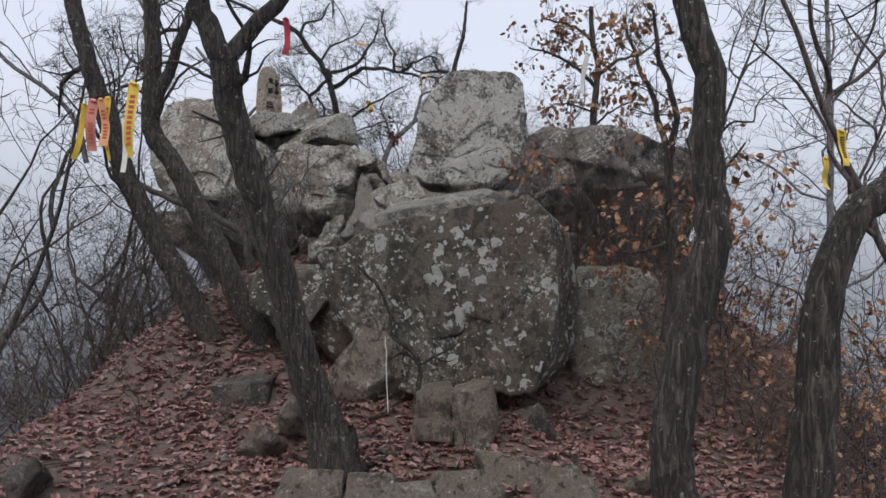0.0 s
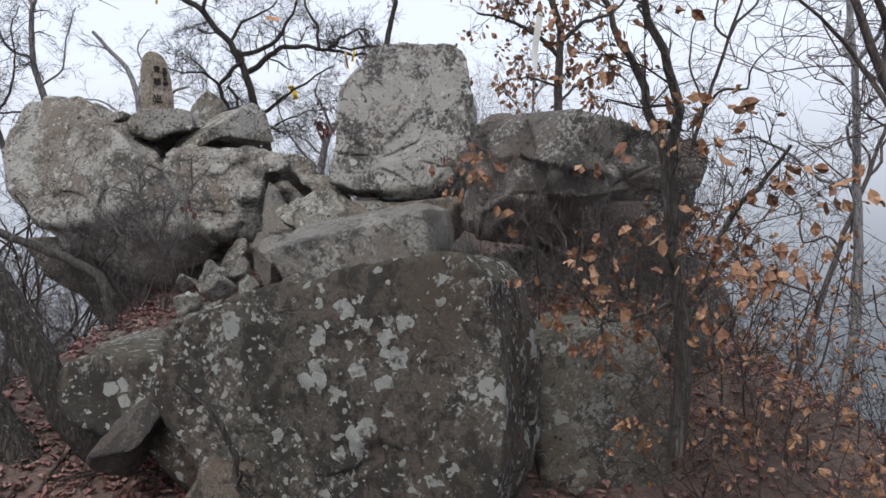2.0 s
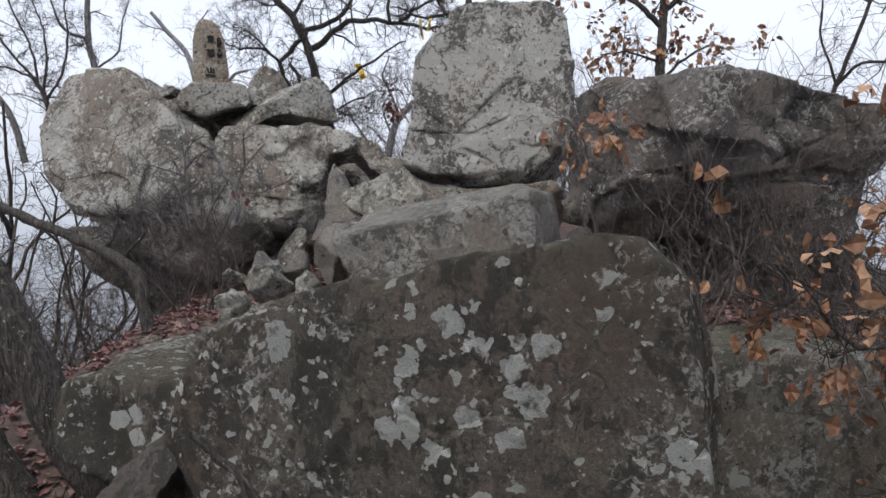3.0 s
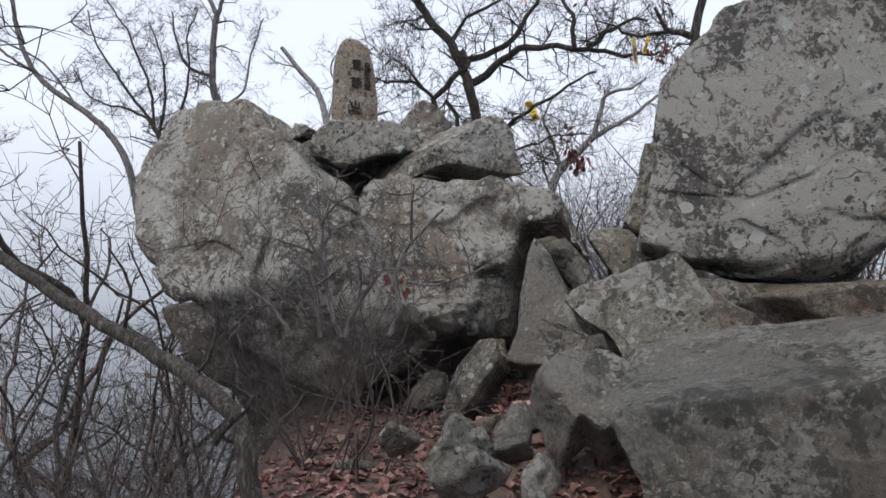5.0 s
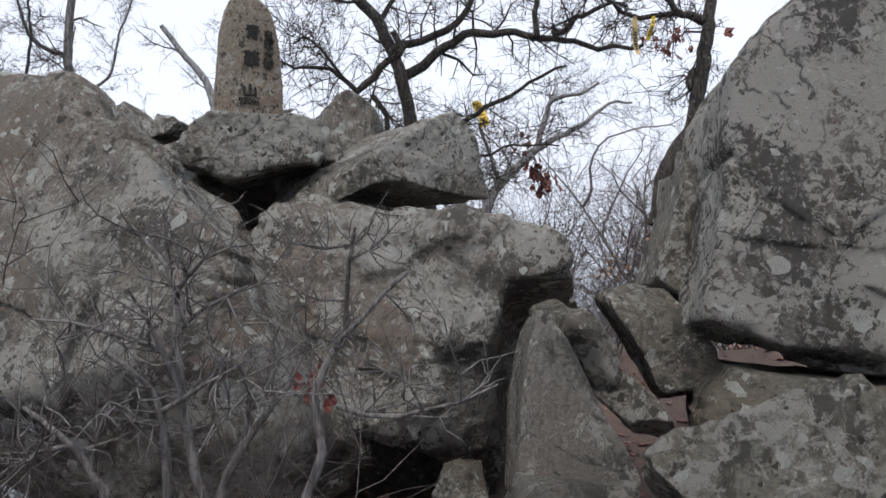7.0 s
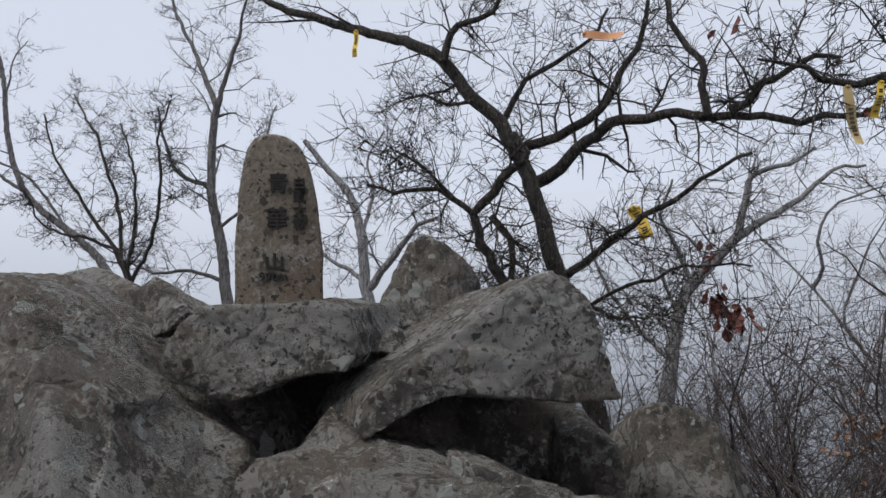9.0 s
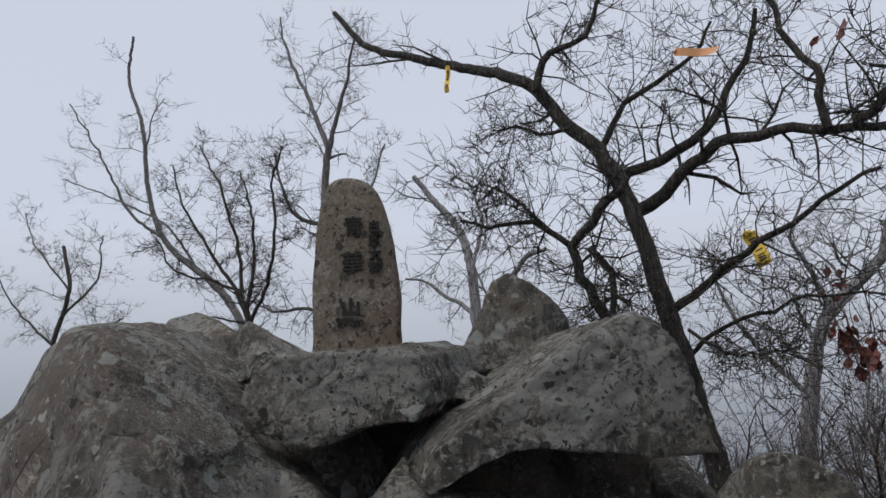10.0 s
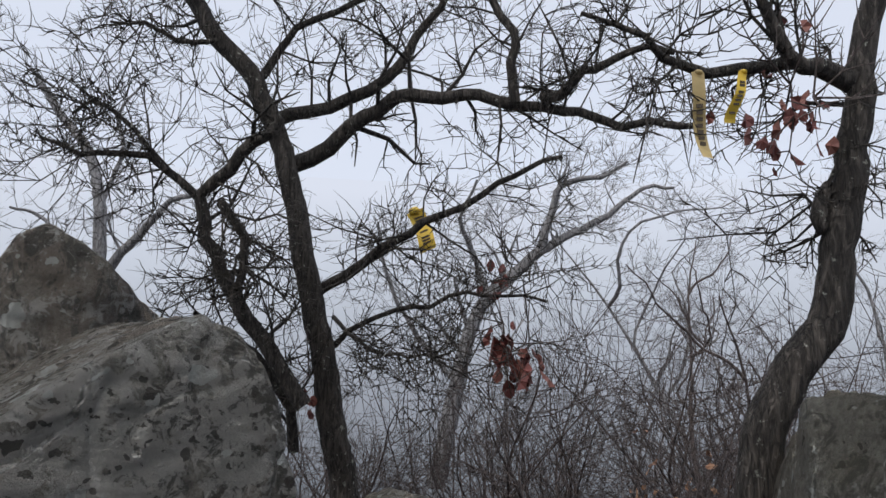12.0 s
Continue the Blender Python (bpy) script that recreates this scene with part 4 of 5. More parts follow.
def shrub(label, height, stems, seed, mat, leaf=None, level=2, thick=0.012):
    rng = np.random.RandomState(seed)
    base = new("shrub")
    tips = []
    for _ in range(stems):
        tb = Tubes()
        w = rng.uniform(0, 6.28)
        d = np.array([math.cos(w) * 0.35, math.sin(w) * 0.35, 1.0])
        grow(tb, (rng.normal() * 0.08, rng.normal() * 0.08, -0.06), d / np.linalg.norm(d), height * rng.uniform(0.7, 1.05), thick * rng.uniform(0.7, 1.2), level, rng, tips, 0.16, 0.06, 6)
        tb.build("stem", mat, base)
    if leaf:
        lmat, share, per, size = leaf
        leaves("foliage", cluster([t for t in tips if rng.uniform() < share], per, 0.04, rng), size, lmat, rng, base)
    return tagged(base, label, "shrub")


# trees beside the start of the path
tree("dark forked oak leaning beside the first stones", [(-0.6, 4.2, 0.2), (-0.68, 4.2, 0.62), (-0.76, 4.15, 0.84), (-0.83, 4.1, 1.13), (-0.89, 4.05, 1.42), (-0.97, 4.0, 1.73), (-1.05, 3.95, 2.03), (-1.12, 3.9, 2.32), (-1.15, 3.85, 2.58)], 0.1, 0.075,
     [([(-1.15, 3.85, 2.58), (-1.21, 3.82, 2.72), (-1.27, 3.8, 2.89), (-1.32, 3.78, 3.17), (-1.37, 3.75, 3.6)], 0.065, 0.03),
      ([(-1.15, 3.85, 2.58), (-1.04, 3.91, 2.75), (-0.9, 3.97, 2.93), (-0.7, 4.04, 3.22), (-0.49, 4.1, 3.63)], 0.05, 0.025)],
     B_NEAR, 201, 6, 0.8, 1, root=0.9)
tree("dark oak trunk leaning over the slope", [(-1.75, 6.6, 0.2), (-1.91, 6.6, 0.54), (-2.15, 6.6, 0.89), (-2.4, 6.6, 1.38), (-2.63, 6.6, 1.81), (-2.86, 6.6, 2.27), (-3.01, 6.6, 2.72), (-3.19, 6.6, 3.28), (-3.34, 6.6, 3.84), (-3.45, 6.6, 4.45), (-3.51, 6.6, 5.17)], 0.125, 0.05,
     [([(-2.64, 6.6, 1.83), (-2.84, 6.47, 2.15), (-2.9, 6.33, 2.48), (-3.27, 6.2, 2.99)], 0.02, 0.008)],
     B_NEAR, 202, 6, 1.0, 1, root=0.6)
tree("dark oak trunk beside its leaning twin", [(-1.4, 6.6, 0.4), (-1.56, 6.6, 0.74), (-1.79, 6.6, 1.07), (-2.0, 6.6, 1.54), (-2.21, 6.6, 1.97), (-2.44, 6.6, 2.39), (-2.63, 6.6, 2.7), (-2.61, 6.6, 3.23), (-2.63, 6.6, 3.84), (-2.66, 6.6, 4.45), (-2.62, 6.6, 5.17)], 0.12, 0.05,
     [([(-2.62, 6.6, 2.75), (-2.49, 6.55, 3.07), (-2.34, 6.5, 3.41), (-2.23, 6.45, 3.69), (-2.13, 6.4, 4.07)], 0.06, 0.03)],
     B_NEAR, 203, 8, 1.0, 1, root=0.4)
tree("dark lichen-flecked oak trunk beside the path", [(0.84, 2.52, 0.16), (0.82, 2.52, 0.59), (0.79, 2.52, 0.81), (0.79, 2.52, 0.98), (0.84, 2.52, 1.29), (0.93, 2.52, 1.64), (0.90, 2.52, 1.97), (0.92, 2.52, 2.20), (0.84, 2.52, 2.46), (0.81, 2.52, 2.85), (0.87, 2.52, 3.82)], 0.082, 0.03, [], B_NEAR, 204, 6, 0.9, 1, bare_from=0.8, root=0.3)
tree("dark crooked oak trunk with pale lichen patches", [(1.20, 2.50, -0.02), (1.23, 2.50, 0.58), (1.27, 2.50, 1.05), (1.28, 2.50, 1.16), (1.28, 2.50, 1.28), (1.31, 2.50, 1.48), (1.39, 2.50, 1.70), (1.53, 2.50, 1.81), (1.63, 2.50, 1.96), (1.69, 2.50, 2.16), (1.71, 2.50, 2.32), (1.66, 2.50, 2.69), (1.64, 2.50, 3.08)], 0.092, 0.03, [], B_NEAR, 205, 6, 0.9, 1, bare_from=0.8, root=0.4)
# oak scrub with orange leaves in front of the overhang
tree("slender dark oak with clusters of orange dry leaves", [(1.67, 5.50, 0.91), (1.72, 5.50, 1.28), (1.73, 5.50, 1.60), (1.71, 5.50, 1.92), (1.69, 5.50, 2.31)], 0.045, 0.035,
     [([(1.69, 5.50, 2.30), (1.75, 5.45, 2.57), (1.68, 5.40, 2.76), (1.59, 5.35, 2.96), (1.52, 5.30, 3.34)], 0.03, 0.012), ([(1.69, 5.50, 2.30), (1.64, 5.55, 2.59), (1.57, 5.60, 2.79), (1.51, 5.65, 3.02), (1.40, 5.70, 3.42)], 0.026, 0.01),
      ([(1.73, 5.50, 1.60), (1.83, 5.42, 1.78), (1.93, 5.35, 2.04), (2.01, 5.28, 2.16), (2.14, 5.20, 2.35)], 0.02, 0.008), ([(1.72, 5.50, 1.65), (1.55, 5.53, 1.60), (1.37, 5.57, 1.56), (1.25, 5.60, 1.71)], 0.014, 0.006)], B_MID, 206, 9, 0.6, 2, (L_OAK, 0.12, 3, 0.075), kids=4)
tree("oak with brown leaves behind the tall boulder", [(2.75, 13.0, 0.9), (2.59, 13.0, 3.08), (2.64, 13.0, 3.54), (2.67, 13.0, 3.94), (2.71, 13.0, 4.4), (2.75, 13.0, 4.87), (2.65, 13.0, 5.28), (2.63, 13.0, 5.89)], 0.1, 0.04,
     [([(2.71, 13.0, 4.47), (2.36, 12.87, 4.79), (1.9, 12.73, 4.98), (1.47, 12.6, 5.07)], 0.04, 0.014),
      ([(2.73, 13.0, 4.67), (3.12, 13.1, 4.98), (3.54, 13.2, 5.11), (3.96, 13.3, 5.42)], 0.04, 0.014),
      ([(2.66, 13.0, 5.28), (2.26, 12.85, 5.53), (1.79, 12.7, 5.57)], 0.035, 0.012),
      ([(2.68, 13.0, 4.01), (2.28, 12.9, 4.14), (1.88, 12.8, 4.11)], 0.02, 0.008),
      ([(2.66, 13.0, 3.74), (3.02, 13.1, 4.07), (3.44, 13.2, 4.27)], 0.025, 0.01)],
     B_MID, 207, 10, 0.7, 2, (L_OAK, 0.2, 4, 0.1), 0.2, kids=4)
# summit oak
tree("crooked bare summit oak with black boughs", [(-1.64, 13.5, 1.9), (-1.71, 13.5, 2.88), (-1.76, 13.46, 3.14), (-1.82, 13.43, 3.51), (-1.91, 13.39, 3.93), (-1.99, 13.36, 4.32), (-2.07, 13.32, 4.64), (-2.16, 13.29, 4.84), (-2.23, 13.25, 5.0), (-2.4, 13.21, 5.17), (-2.59, 13.18, 5.47), (-2.86, 13.14, 5.63), (-3.18, 13.11, 5.76), (-3.53, 13.07, 5.92), (-3.9, 13.04, 6.1), (-4.18, 13.0, 6.45)], 0.085, 0.02,
     [([(-2.05, 13.5, 4.57), (-1.86, 13.46, 4.65), (-1.65, 13.41, 4.8), (-1.41, 13.37, 4.89), (-1.05, 13.32, 4.86), (-0.85, 13.28, 4.8), (-0.63, 13.23, 4.77), (-0.36, 13.19, 4.7), (-0.13, 13.14, 4.67), (-0.02, 13.1, 4.69)], 0.048, 0.014),
      ([(-0.75, 13.2, 4.82), (-0.65, 13.2, 4.85), (-0.58, 13.2, 4.98), (-0.39, 13.2, 5.0), (-0.23, 13.2, 5.07), (-0.11, 13.2, 5.03)], 0.03, 0.012),
      ([(-0.87, 13.2, 4.8), (-0.89, 13.2, 5.0), (-0.9, 13.2, 5.17), (-1.02, 13.2, 5.36), (-1.07, 13.2, 5.6), (-1.1, 13.2, 5.92)], 0.026, 0.012),
      ([(-2.16, 13.5, 4.82), (-1.97, 13.5, 4.87), (-1.77, 13.5, 4.94), (-1.57, 13.5, 5.05), (-1.4, 13.5, 5.27), (-1.27, 13.5, 5.49), (-1.17, 13.5, 5.76)], 0.04, 0.014),
      ([(-2.25, 13.5, 5.06), (-2.12, 13.5, 5.27), (-1.86, 13.5, 5.43), (-1.61, 13.5, 5.56), (-1.44, 13.5, 5.77)], 0.025, 0.01),
      ([(-2.55, 13.1, 5.41), (-2.48, 13.1, 5.6), (-2.35, 13.1, 5.68), (-2.19, 13.1, 5.73), (-2.05, 13.1, 6.01)], 0.03, 0.012),
      ([(-2.34, 13.1, 5.1), (-2.52, 13.03, 5.08), (-2.65, 12.97, 5.18), (-2.83, 12.9, 5.15)], 0.014, 0.006),
      ([(-1.85, 13.2, 3.33), (-2.05, 13.18, 3.63), (-2.22, 13.15, 3.88), (-2.33, 13.12, 4.11), (-2.38, 13.1, 4.32), (-2.24, 13.08, 4.43), (-2.1, 13.05, 4.53), (-1.99, 13.02, 4.65), (-2.07, 13.0, 4.81)], 0.042, 0.026),
      ([(-2.35, 13.0, 4.3), (-2.48, 12.95, 4.41), (-2.69, 12.9, 4.49), (-2.83, 12.85, 4.45), (-3.01, 12.8, 4.54)], 0.022, 0.008),
      ([(-2.46, 12.9, 4.4), (-2.6, 12.83, 4.55), (-2.71, 12.77, 4.67), (-2.8, 12.7, 4.62)], 0.014, 0.006),
      ([(-2.23, 13.0, 4.27), (-2.14, 13.0, 4.09), (-2.12, 13.0, 3.87)], 0.025, 0.02),
      ([(-1.91, 13.5, 3.88), (-1.66, 13.42, 4.01), (-1.46, 13.33, 4.13), (-1.3, 13.25, 4.22), (-1.12, 13.17, 4.3), (-0.85, 13.08, 4.43), (-0.66, 13.0, 4.5)], 0.03, 0.01),
      ([(-1.82, 13.5, 3.59), (-1.56, 13.38, 3.77), (-1.3, 13.25, 3.83), (-0.99, 13.12, 3.87), (-0.72, 13.0, 3.84)], 0.016, 0.006),
      ([(-1.8, 13.5, 3.76), (-1.6, 13.3, 3.62), (-1.35, 13.1, 3.56), (-1.12, 12.9, 3.62)], 0.012, 0.005),
      ([(-1.95, 13.4, 3.09), (-1.97, 13.32, 3.31), (-2.15, 13.25, 3.56), (-2.3, 13.18, 3.66), (-2.37, 13.1, 3.78)], 0.03, 0.012)],
     B_NEAR, 208, 17, 0.55, 2, name="tree", knag=0.045)
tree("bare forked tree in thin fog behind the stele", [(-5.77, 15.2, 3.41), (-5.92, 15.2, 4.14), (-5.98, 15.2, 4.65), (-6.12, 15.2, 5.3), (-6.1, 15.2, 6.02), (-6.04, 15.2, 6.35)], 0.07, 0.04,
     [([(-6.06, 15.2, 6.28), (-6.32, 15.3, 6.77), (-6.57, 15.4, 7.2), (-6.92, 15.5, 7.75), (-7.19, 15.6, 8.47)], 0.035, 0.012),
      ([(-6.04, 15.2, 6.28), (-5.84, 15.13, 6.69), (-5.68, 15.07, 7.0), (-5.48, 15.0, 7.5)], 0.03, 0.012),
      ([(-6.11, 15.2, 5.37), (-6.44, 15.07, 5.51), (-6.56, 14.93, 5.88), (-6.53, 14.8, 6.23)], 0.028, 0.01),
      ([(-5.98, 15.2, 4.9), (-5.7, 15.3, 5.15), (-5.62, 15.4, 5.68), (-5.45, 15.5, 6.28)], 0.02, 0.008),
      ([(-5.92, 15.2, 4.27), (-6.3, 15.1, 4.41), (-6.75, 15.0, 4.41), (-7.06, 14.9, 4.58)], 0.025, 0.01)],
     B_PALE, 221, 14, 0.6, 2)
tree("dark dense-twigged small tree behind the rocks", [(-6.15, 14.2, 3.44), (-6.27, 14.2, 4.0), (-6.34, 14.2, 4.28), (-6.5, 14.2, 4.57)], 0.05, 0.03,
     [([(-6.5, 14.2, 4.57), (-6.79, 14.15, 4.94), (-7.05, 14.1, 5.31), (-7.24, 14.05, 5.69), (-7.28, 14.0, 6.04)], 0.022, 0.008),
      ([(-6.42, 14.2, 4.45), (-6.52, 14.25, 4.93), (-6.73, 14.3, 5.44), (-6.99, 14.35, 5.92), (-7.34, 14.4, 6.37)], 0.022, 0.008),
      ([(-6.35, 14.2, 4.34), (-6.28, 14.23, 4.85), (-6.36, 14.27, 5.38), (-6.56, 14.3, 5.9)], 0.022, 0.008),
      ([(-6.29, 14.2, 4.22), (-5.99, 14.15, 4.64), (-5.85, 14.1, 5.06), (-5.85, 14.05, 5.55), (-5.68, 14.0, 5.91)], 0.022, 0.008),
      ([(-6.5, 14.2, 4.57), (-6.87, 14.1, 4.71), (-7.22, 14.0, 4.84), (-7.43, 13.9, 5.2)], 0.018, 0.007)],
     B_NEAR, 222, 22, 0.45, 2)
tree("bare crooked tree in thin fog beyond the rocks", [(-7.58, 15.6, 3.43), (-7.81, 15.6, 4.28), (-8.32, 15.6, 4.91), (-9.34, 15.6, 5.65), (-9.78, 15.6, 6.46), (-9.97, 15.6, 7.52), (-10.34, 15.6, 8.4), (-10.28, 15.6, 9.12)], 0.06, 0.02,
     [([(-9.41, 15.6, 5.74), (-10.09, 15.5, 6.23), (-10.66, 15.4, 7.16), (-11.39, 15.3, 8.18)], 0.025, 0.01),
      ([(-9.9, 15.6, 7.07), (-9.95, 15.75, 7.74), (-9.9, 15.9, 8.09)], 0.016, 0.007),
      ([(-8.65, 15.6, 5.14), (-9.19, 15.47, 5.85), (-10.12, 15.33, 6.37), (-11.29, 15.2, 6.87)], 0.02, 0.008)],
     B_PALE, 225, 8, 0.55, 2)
tree("low bare tree in thin fog beyond the rocks", [(-10.46, 15.0, 2.6), (-10.81, 15.0, 3.66), (-11.0, 15.0, 4.3), (-10.68, 15.0, 5.07), (-10.87, 15.0, 5.74)], 0.05, 0.025,
     [([(-11.0, 15.0, 4.3), (-11.86, 14.9, 4.92), (-12.34, 14.8, 5.55)], 0.02, 0.008),
      ([(-10.84, 15.0, 4.68), (-10.2, 15.1, 5.2), (-10.27, 15.2, 5.86)], 0.02, 0.008),
      ([(-10.91, 15.0, 4.05), (-10.01, 14.85, 4.38), (-9.0, 14.7, 4.52)], 0.016, 0.007),
      ([(-10.68, 15.0, 5.07), (-11.74, 15.1, 5.87), (-12.27, 15.2, 6.49)], 0.016, 0.007)],
     B_MID, 226, 14, 0.5, 2)
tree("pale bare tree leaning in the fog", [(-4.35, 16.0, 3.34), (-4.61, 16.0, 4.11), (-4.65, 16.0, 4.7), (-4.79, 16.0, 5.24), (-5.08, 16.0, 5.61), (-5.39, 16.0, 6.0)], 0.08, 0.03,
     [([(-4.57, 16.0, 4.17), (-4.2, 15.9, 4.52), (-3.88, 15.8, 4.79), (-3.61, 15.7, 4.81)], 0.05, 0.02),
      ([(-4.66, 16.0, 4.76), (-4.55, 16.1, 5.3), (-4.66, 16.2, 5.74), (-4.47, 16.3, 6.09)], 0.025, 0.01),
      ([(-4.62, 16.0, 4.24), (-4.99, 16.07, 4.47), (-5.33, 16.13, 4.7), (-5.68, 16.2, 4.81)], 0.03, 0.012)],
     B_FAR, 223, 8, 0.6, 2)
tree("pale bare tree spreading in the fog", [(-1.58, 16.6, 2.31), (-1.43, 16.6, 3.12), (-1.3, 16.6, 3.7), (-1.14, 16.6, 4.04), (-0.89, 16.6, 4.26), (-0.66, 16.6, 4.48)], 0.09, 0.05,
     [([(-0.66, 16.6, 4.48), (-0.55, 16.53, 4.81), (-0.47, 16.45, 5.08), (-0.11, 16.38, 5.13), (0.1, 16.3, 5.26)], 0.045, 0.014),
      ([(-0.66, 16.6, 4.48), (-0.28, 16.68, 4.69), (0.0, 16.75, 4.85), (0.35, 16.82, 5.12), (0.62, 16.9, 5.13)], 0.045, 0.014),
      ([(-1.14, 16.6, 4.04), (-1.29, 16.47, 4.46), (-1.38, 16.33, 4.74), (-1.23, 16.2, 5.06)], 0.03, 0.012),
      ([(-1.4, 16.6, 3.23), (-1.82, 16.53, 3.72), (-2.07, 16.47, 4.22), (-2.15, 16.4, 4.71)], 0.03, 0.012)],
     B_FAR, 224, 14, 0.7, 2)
tree("dark oak beside the tall boulder with few red leaves", [(-0.18, 12.00, 3.11), (-0.15, 12.00, 3.27), (-0.14, 12.00, 3.40), (-0.05, 12.00, 3.59), (0.06, 12.00, 3.76), (0.09, 12.00, 3.96), (0.13, 12.00, 4.16), (0.18, 12.00, 4.49), (0.23, 12.00, 4.76), (0.33, 12.00, 5.08), (0.39, 12.00, 5.66)], 0.066, 0.02,
     [([(0.15, 12.00, 4.46), (0.02, 11.93, 4.50), (-0.09, 11.87, 4.50), (-0.18, 11.80, 4.67)], 0.035, 0.014), ([(-0.02, 12.00, 4.53), (-0.20, 11.93, 4.47), (-0.39, 11.85, 4.46), (-0.50, 11.77, 4.53), (-0.69, 11.70, 4.57)], 0.022, 0.006),
      ([(0.11, 12.00, 4.06), (0.05, 12.00, 4.02), (0.04, 12.00, 4.11), (0.08, 12.00, 4.16)], 0.03, 0.02)], B_NEAR, 209, 8, 0.45, 2, (L_RED, 0.012, 2, 0.07))

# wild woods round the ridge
# B_FAR lightens these trees in base colour, in place of fog before them
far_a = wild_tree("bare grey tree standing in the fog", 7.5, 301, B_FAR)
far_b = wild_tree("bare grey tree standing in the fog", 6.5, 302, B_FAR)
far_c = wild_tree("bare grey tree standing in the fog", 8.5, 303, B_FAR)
mid_a = wild_tree("bare brown-grey tree on the slope", 6.0, 304, B_MID)
mid_b = wild_tree("bare brown-grey tree on the slope", 5.0, 305, B_TWIG)
for ob in (far_a, far_b, far_c, mid_a, mid_b):
    tagged(ob, group="trees in the fog")
rng = np.random.RandomState(77)


def put(ob, x, y, turn, scale, sink=0.15):
    m = pose(x, y, float(ground_z(np.array(x), np.array(y))) - sink, 0, 0, turn)
    c = copy_thing(ob, m)
    c.scale = (scale, scale, scale)
    return c


def stand(ob, x, y, turn, scale=1.0):
    ob.matrix_world = pose(x, y, float(ground_z(np.array(x), np.array(y))) - 0.15, 0, 0, turn)
    ob.scale = (scale, scale, scale)


stand(far_a, -9.0, 15.0, 20)
stand(far_b, 4.5, 20.0, 120)
stand(far_c, -3.5, 24.0, 200)
stand(mid_a, -6.2, 14.2, 40)
stand(mid_b, 1.2, 17.5, 300)
spots = []
while len(spots) < 34:
    a, r = rng.uniform(-0.35, math.pi + 0.35), 12 + 28 * rng.uniform() ** 1.5
    x, y = r * math.cos(a) * 0.9, 6 + r * math.sin(a)
    if y < 3 and abs(x) < 6 or (-5 < x < 5 and y < 16):
        continue
    if all((x - u) ** 2 + (y - v) ** 2 > 3.0 for u, v in spots):
        spots.append((x, y))
for i, (x, y) in enumerate(spots):
    near = math.hypot(x, y - 8) < 15
    src = (mid_a, mid_b, far_b)[i % 3] if near else (far_a, far_b, far_c)[i % 3]
    put(src, x, y, rng.uniform(0, 360), rng.uniform(0.8, 1.2))

for i, (src, x, y, k) in enumerate([(mid_b, -7.0, 13.6, 1.1), (mid_b, -7.9, 15.2, 1.2), (mid_a, -6.4, 10.8, 1.2), (mid_b, -7.2, 9.0, 1.2), (mid_b, -5.8, 12.4, 1.0), (mid_a, -5.8, 8.0, 1.1), (far_c, -9.6, 12.6, 1.2), (mid_b, -7.6, 6.2, 1.2),
                                   (far_b, 0.6, 20.5, 0.9), (far_c, 2.6, 18.4, 0.8), (mid_a, 4.2, 13.8, 1.0), (mid_b, 5.0, 11.0, 1.2), (far_a, 6.0, 8.4, 1.1), (far_b, 7.6, 9.6, 1.3), (far_b, -9.5, 9.0, 1.5), (mid_a, -6.9, 9.8, 1.5), (mid_b, -6.4, 7.6, 1.6), (mid_b, -6.6, 11.4, 1.6), (mid_a, -6.0, 6.0, 1.3), (mid_b, -7.4, 12.8, 1.5), (mid_b, -5.9, 8.4, 1.2), (mid_b, -6.0, 11.0, 1.25), (mid_a, -6.5, 10.2, 1.1), (mid_b, -5.4, 13.6, 1.0), (mid_a, -7.2, 14.4, 1.4), (mid_b, -7.8, 13.2, 1.5), (mid_b, -5.2, 6.6, 1.1),
                                   (far_b, 4.6, 9.2, 1.1), (mid_b, 5.2, 6.6, 1.4), (far_c, 1.2, 23.0, 1.1), (far_a, 3.4, 21.0, 1.2), (far_b, -0.8, 22.0, 1.2), (far_a, 2.0, 19.5, 1.0), (far_c, -6.5, 20.0, 1.0)]):
    put(src, x, y, 53.0 * i, k)

# bare shrubs before the split boulder
tree("bare grey-stemmed shrub before the split boulder", [(-2.11, 9.25, 2.07), (-2.17, 9.25, 2.24), (-2.2, 9.25, 2.42), (-2.22, 9.25, 2.56), (-2.22, 9.25, 2.7), (-2.29, 9.25, 2.83), (-2.36, 9.25, 2.9)], 0.016, 0.006,
     [([(-2.2, 9.25, 2.42), (-2.28, 9.18, 2.62), (-2.28, 9.1, 2.71)], 0.009, 0.003),
      ([(-2.22, 9.25, 2.57), (-2.09, 9.18, 2.66), (-1.95, 9.1, 2.73)], 0.009, 0.003),
      ([(-2.22, 9.25, 2.67), (-2.15, 9.18, 2.76), (-2.01, 9.1, 2.84)], 0.009, 0.003),
      ([(-2.21, 9.25, 2.5), (-2.37, 9.18, 2.57), (-2.56, 9.1, 2.62)], 0.009, 0.003)],
     B_PALE, 240, 7, 0.3, 1, name="shrub", knag=0.02)
tree("bare grey-stemmed shrub before the split boulder", [(-2.42, 9.25, 2.07), (-2.46, 9.25, 2.17), (-2.58, 9.25, 2.29), (-2.68, 9.25, 2.36)], 0.016, 0.006,
     [([(-2.46, 9.25, 2.17), (-2.4, 9.18, 2.35), (-2.25, 9.1, 2.42)], 0.009, 0.003),
      ([(-2.54, 9.25, 2.25), (-2.6, 9.18, 2.25), (-2.61, 9.1, 2.22)], 0.009, 0.003)],
     B_PALE, 241, 7, 0.3, 1, name="shrub", knag=0.02)
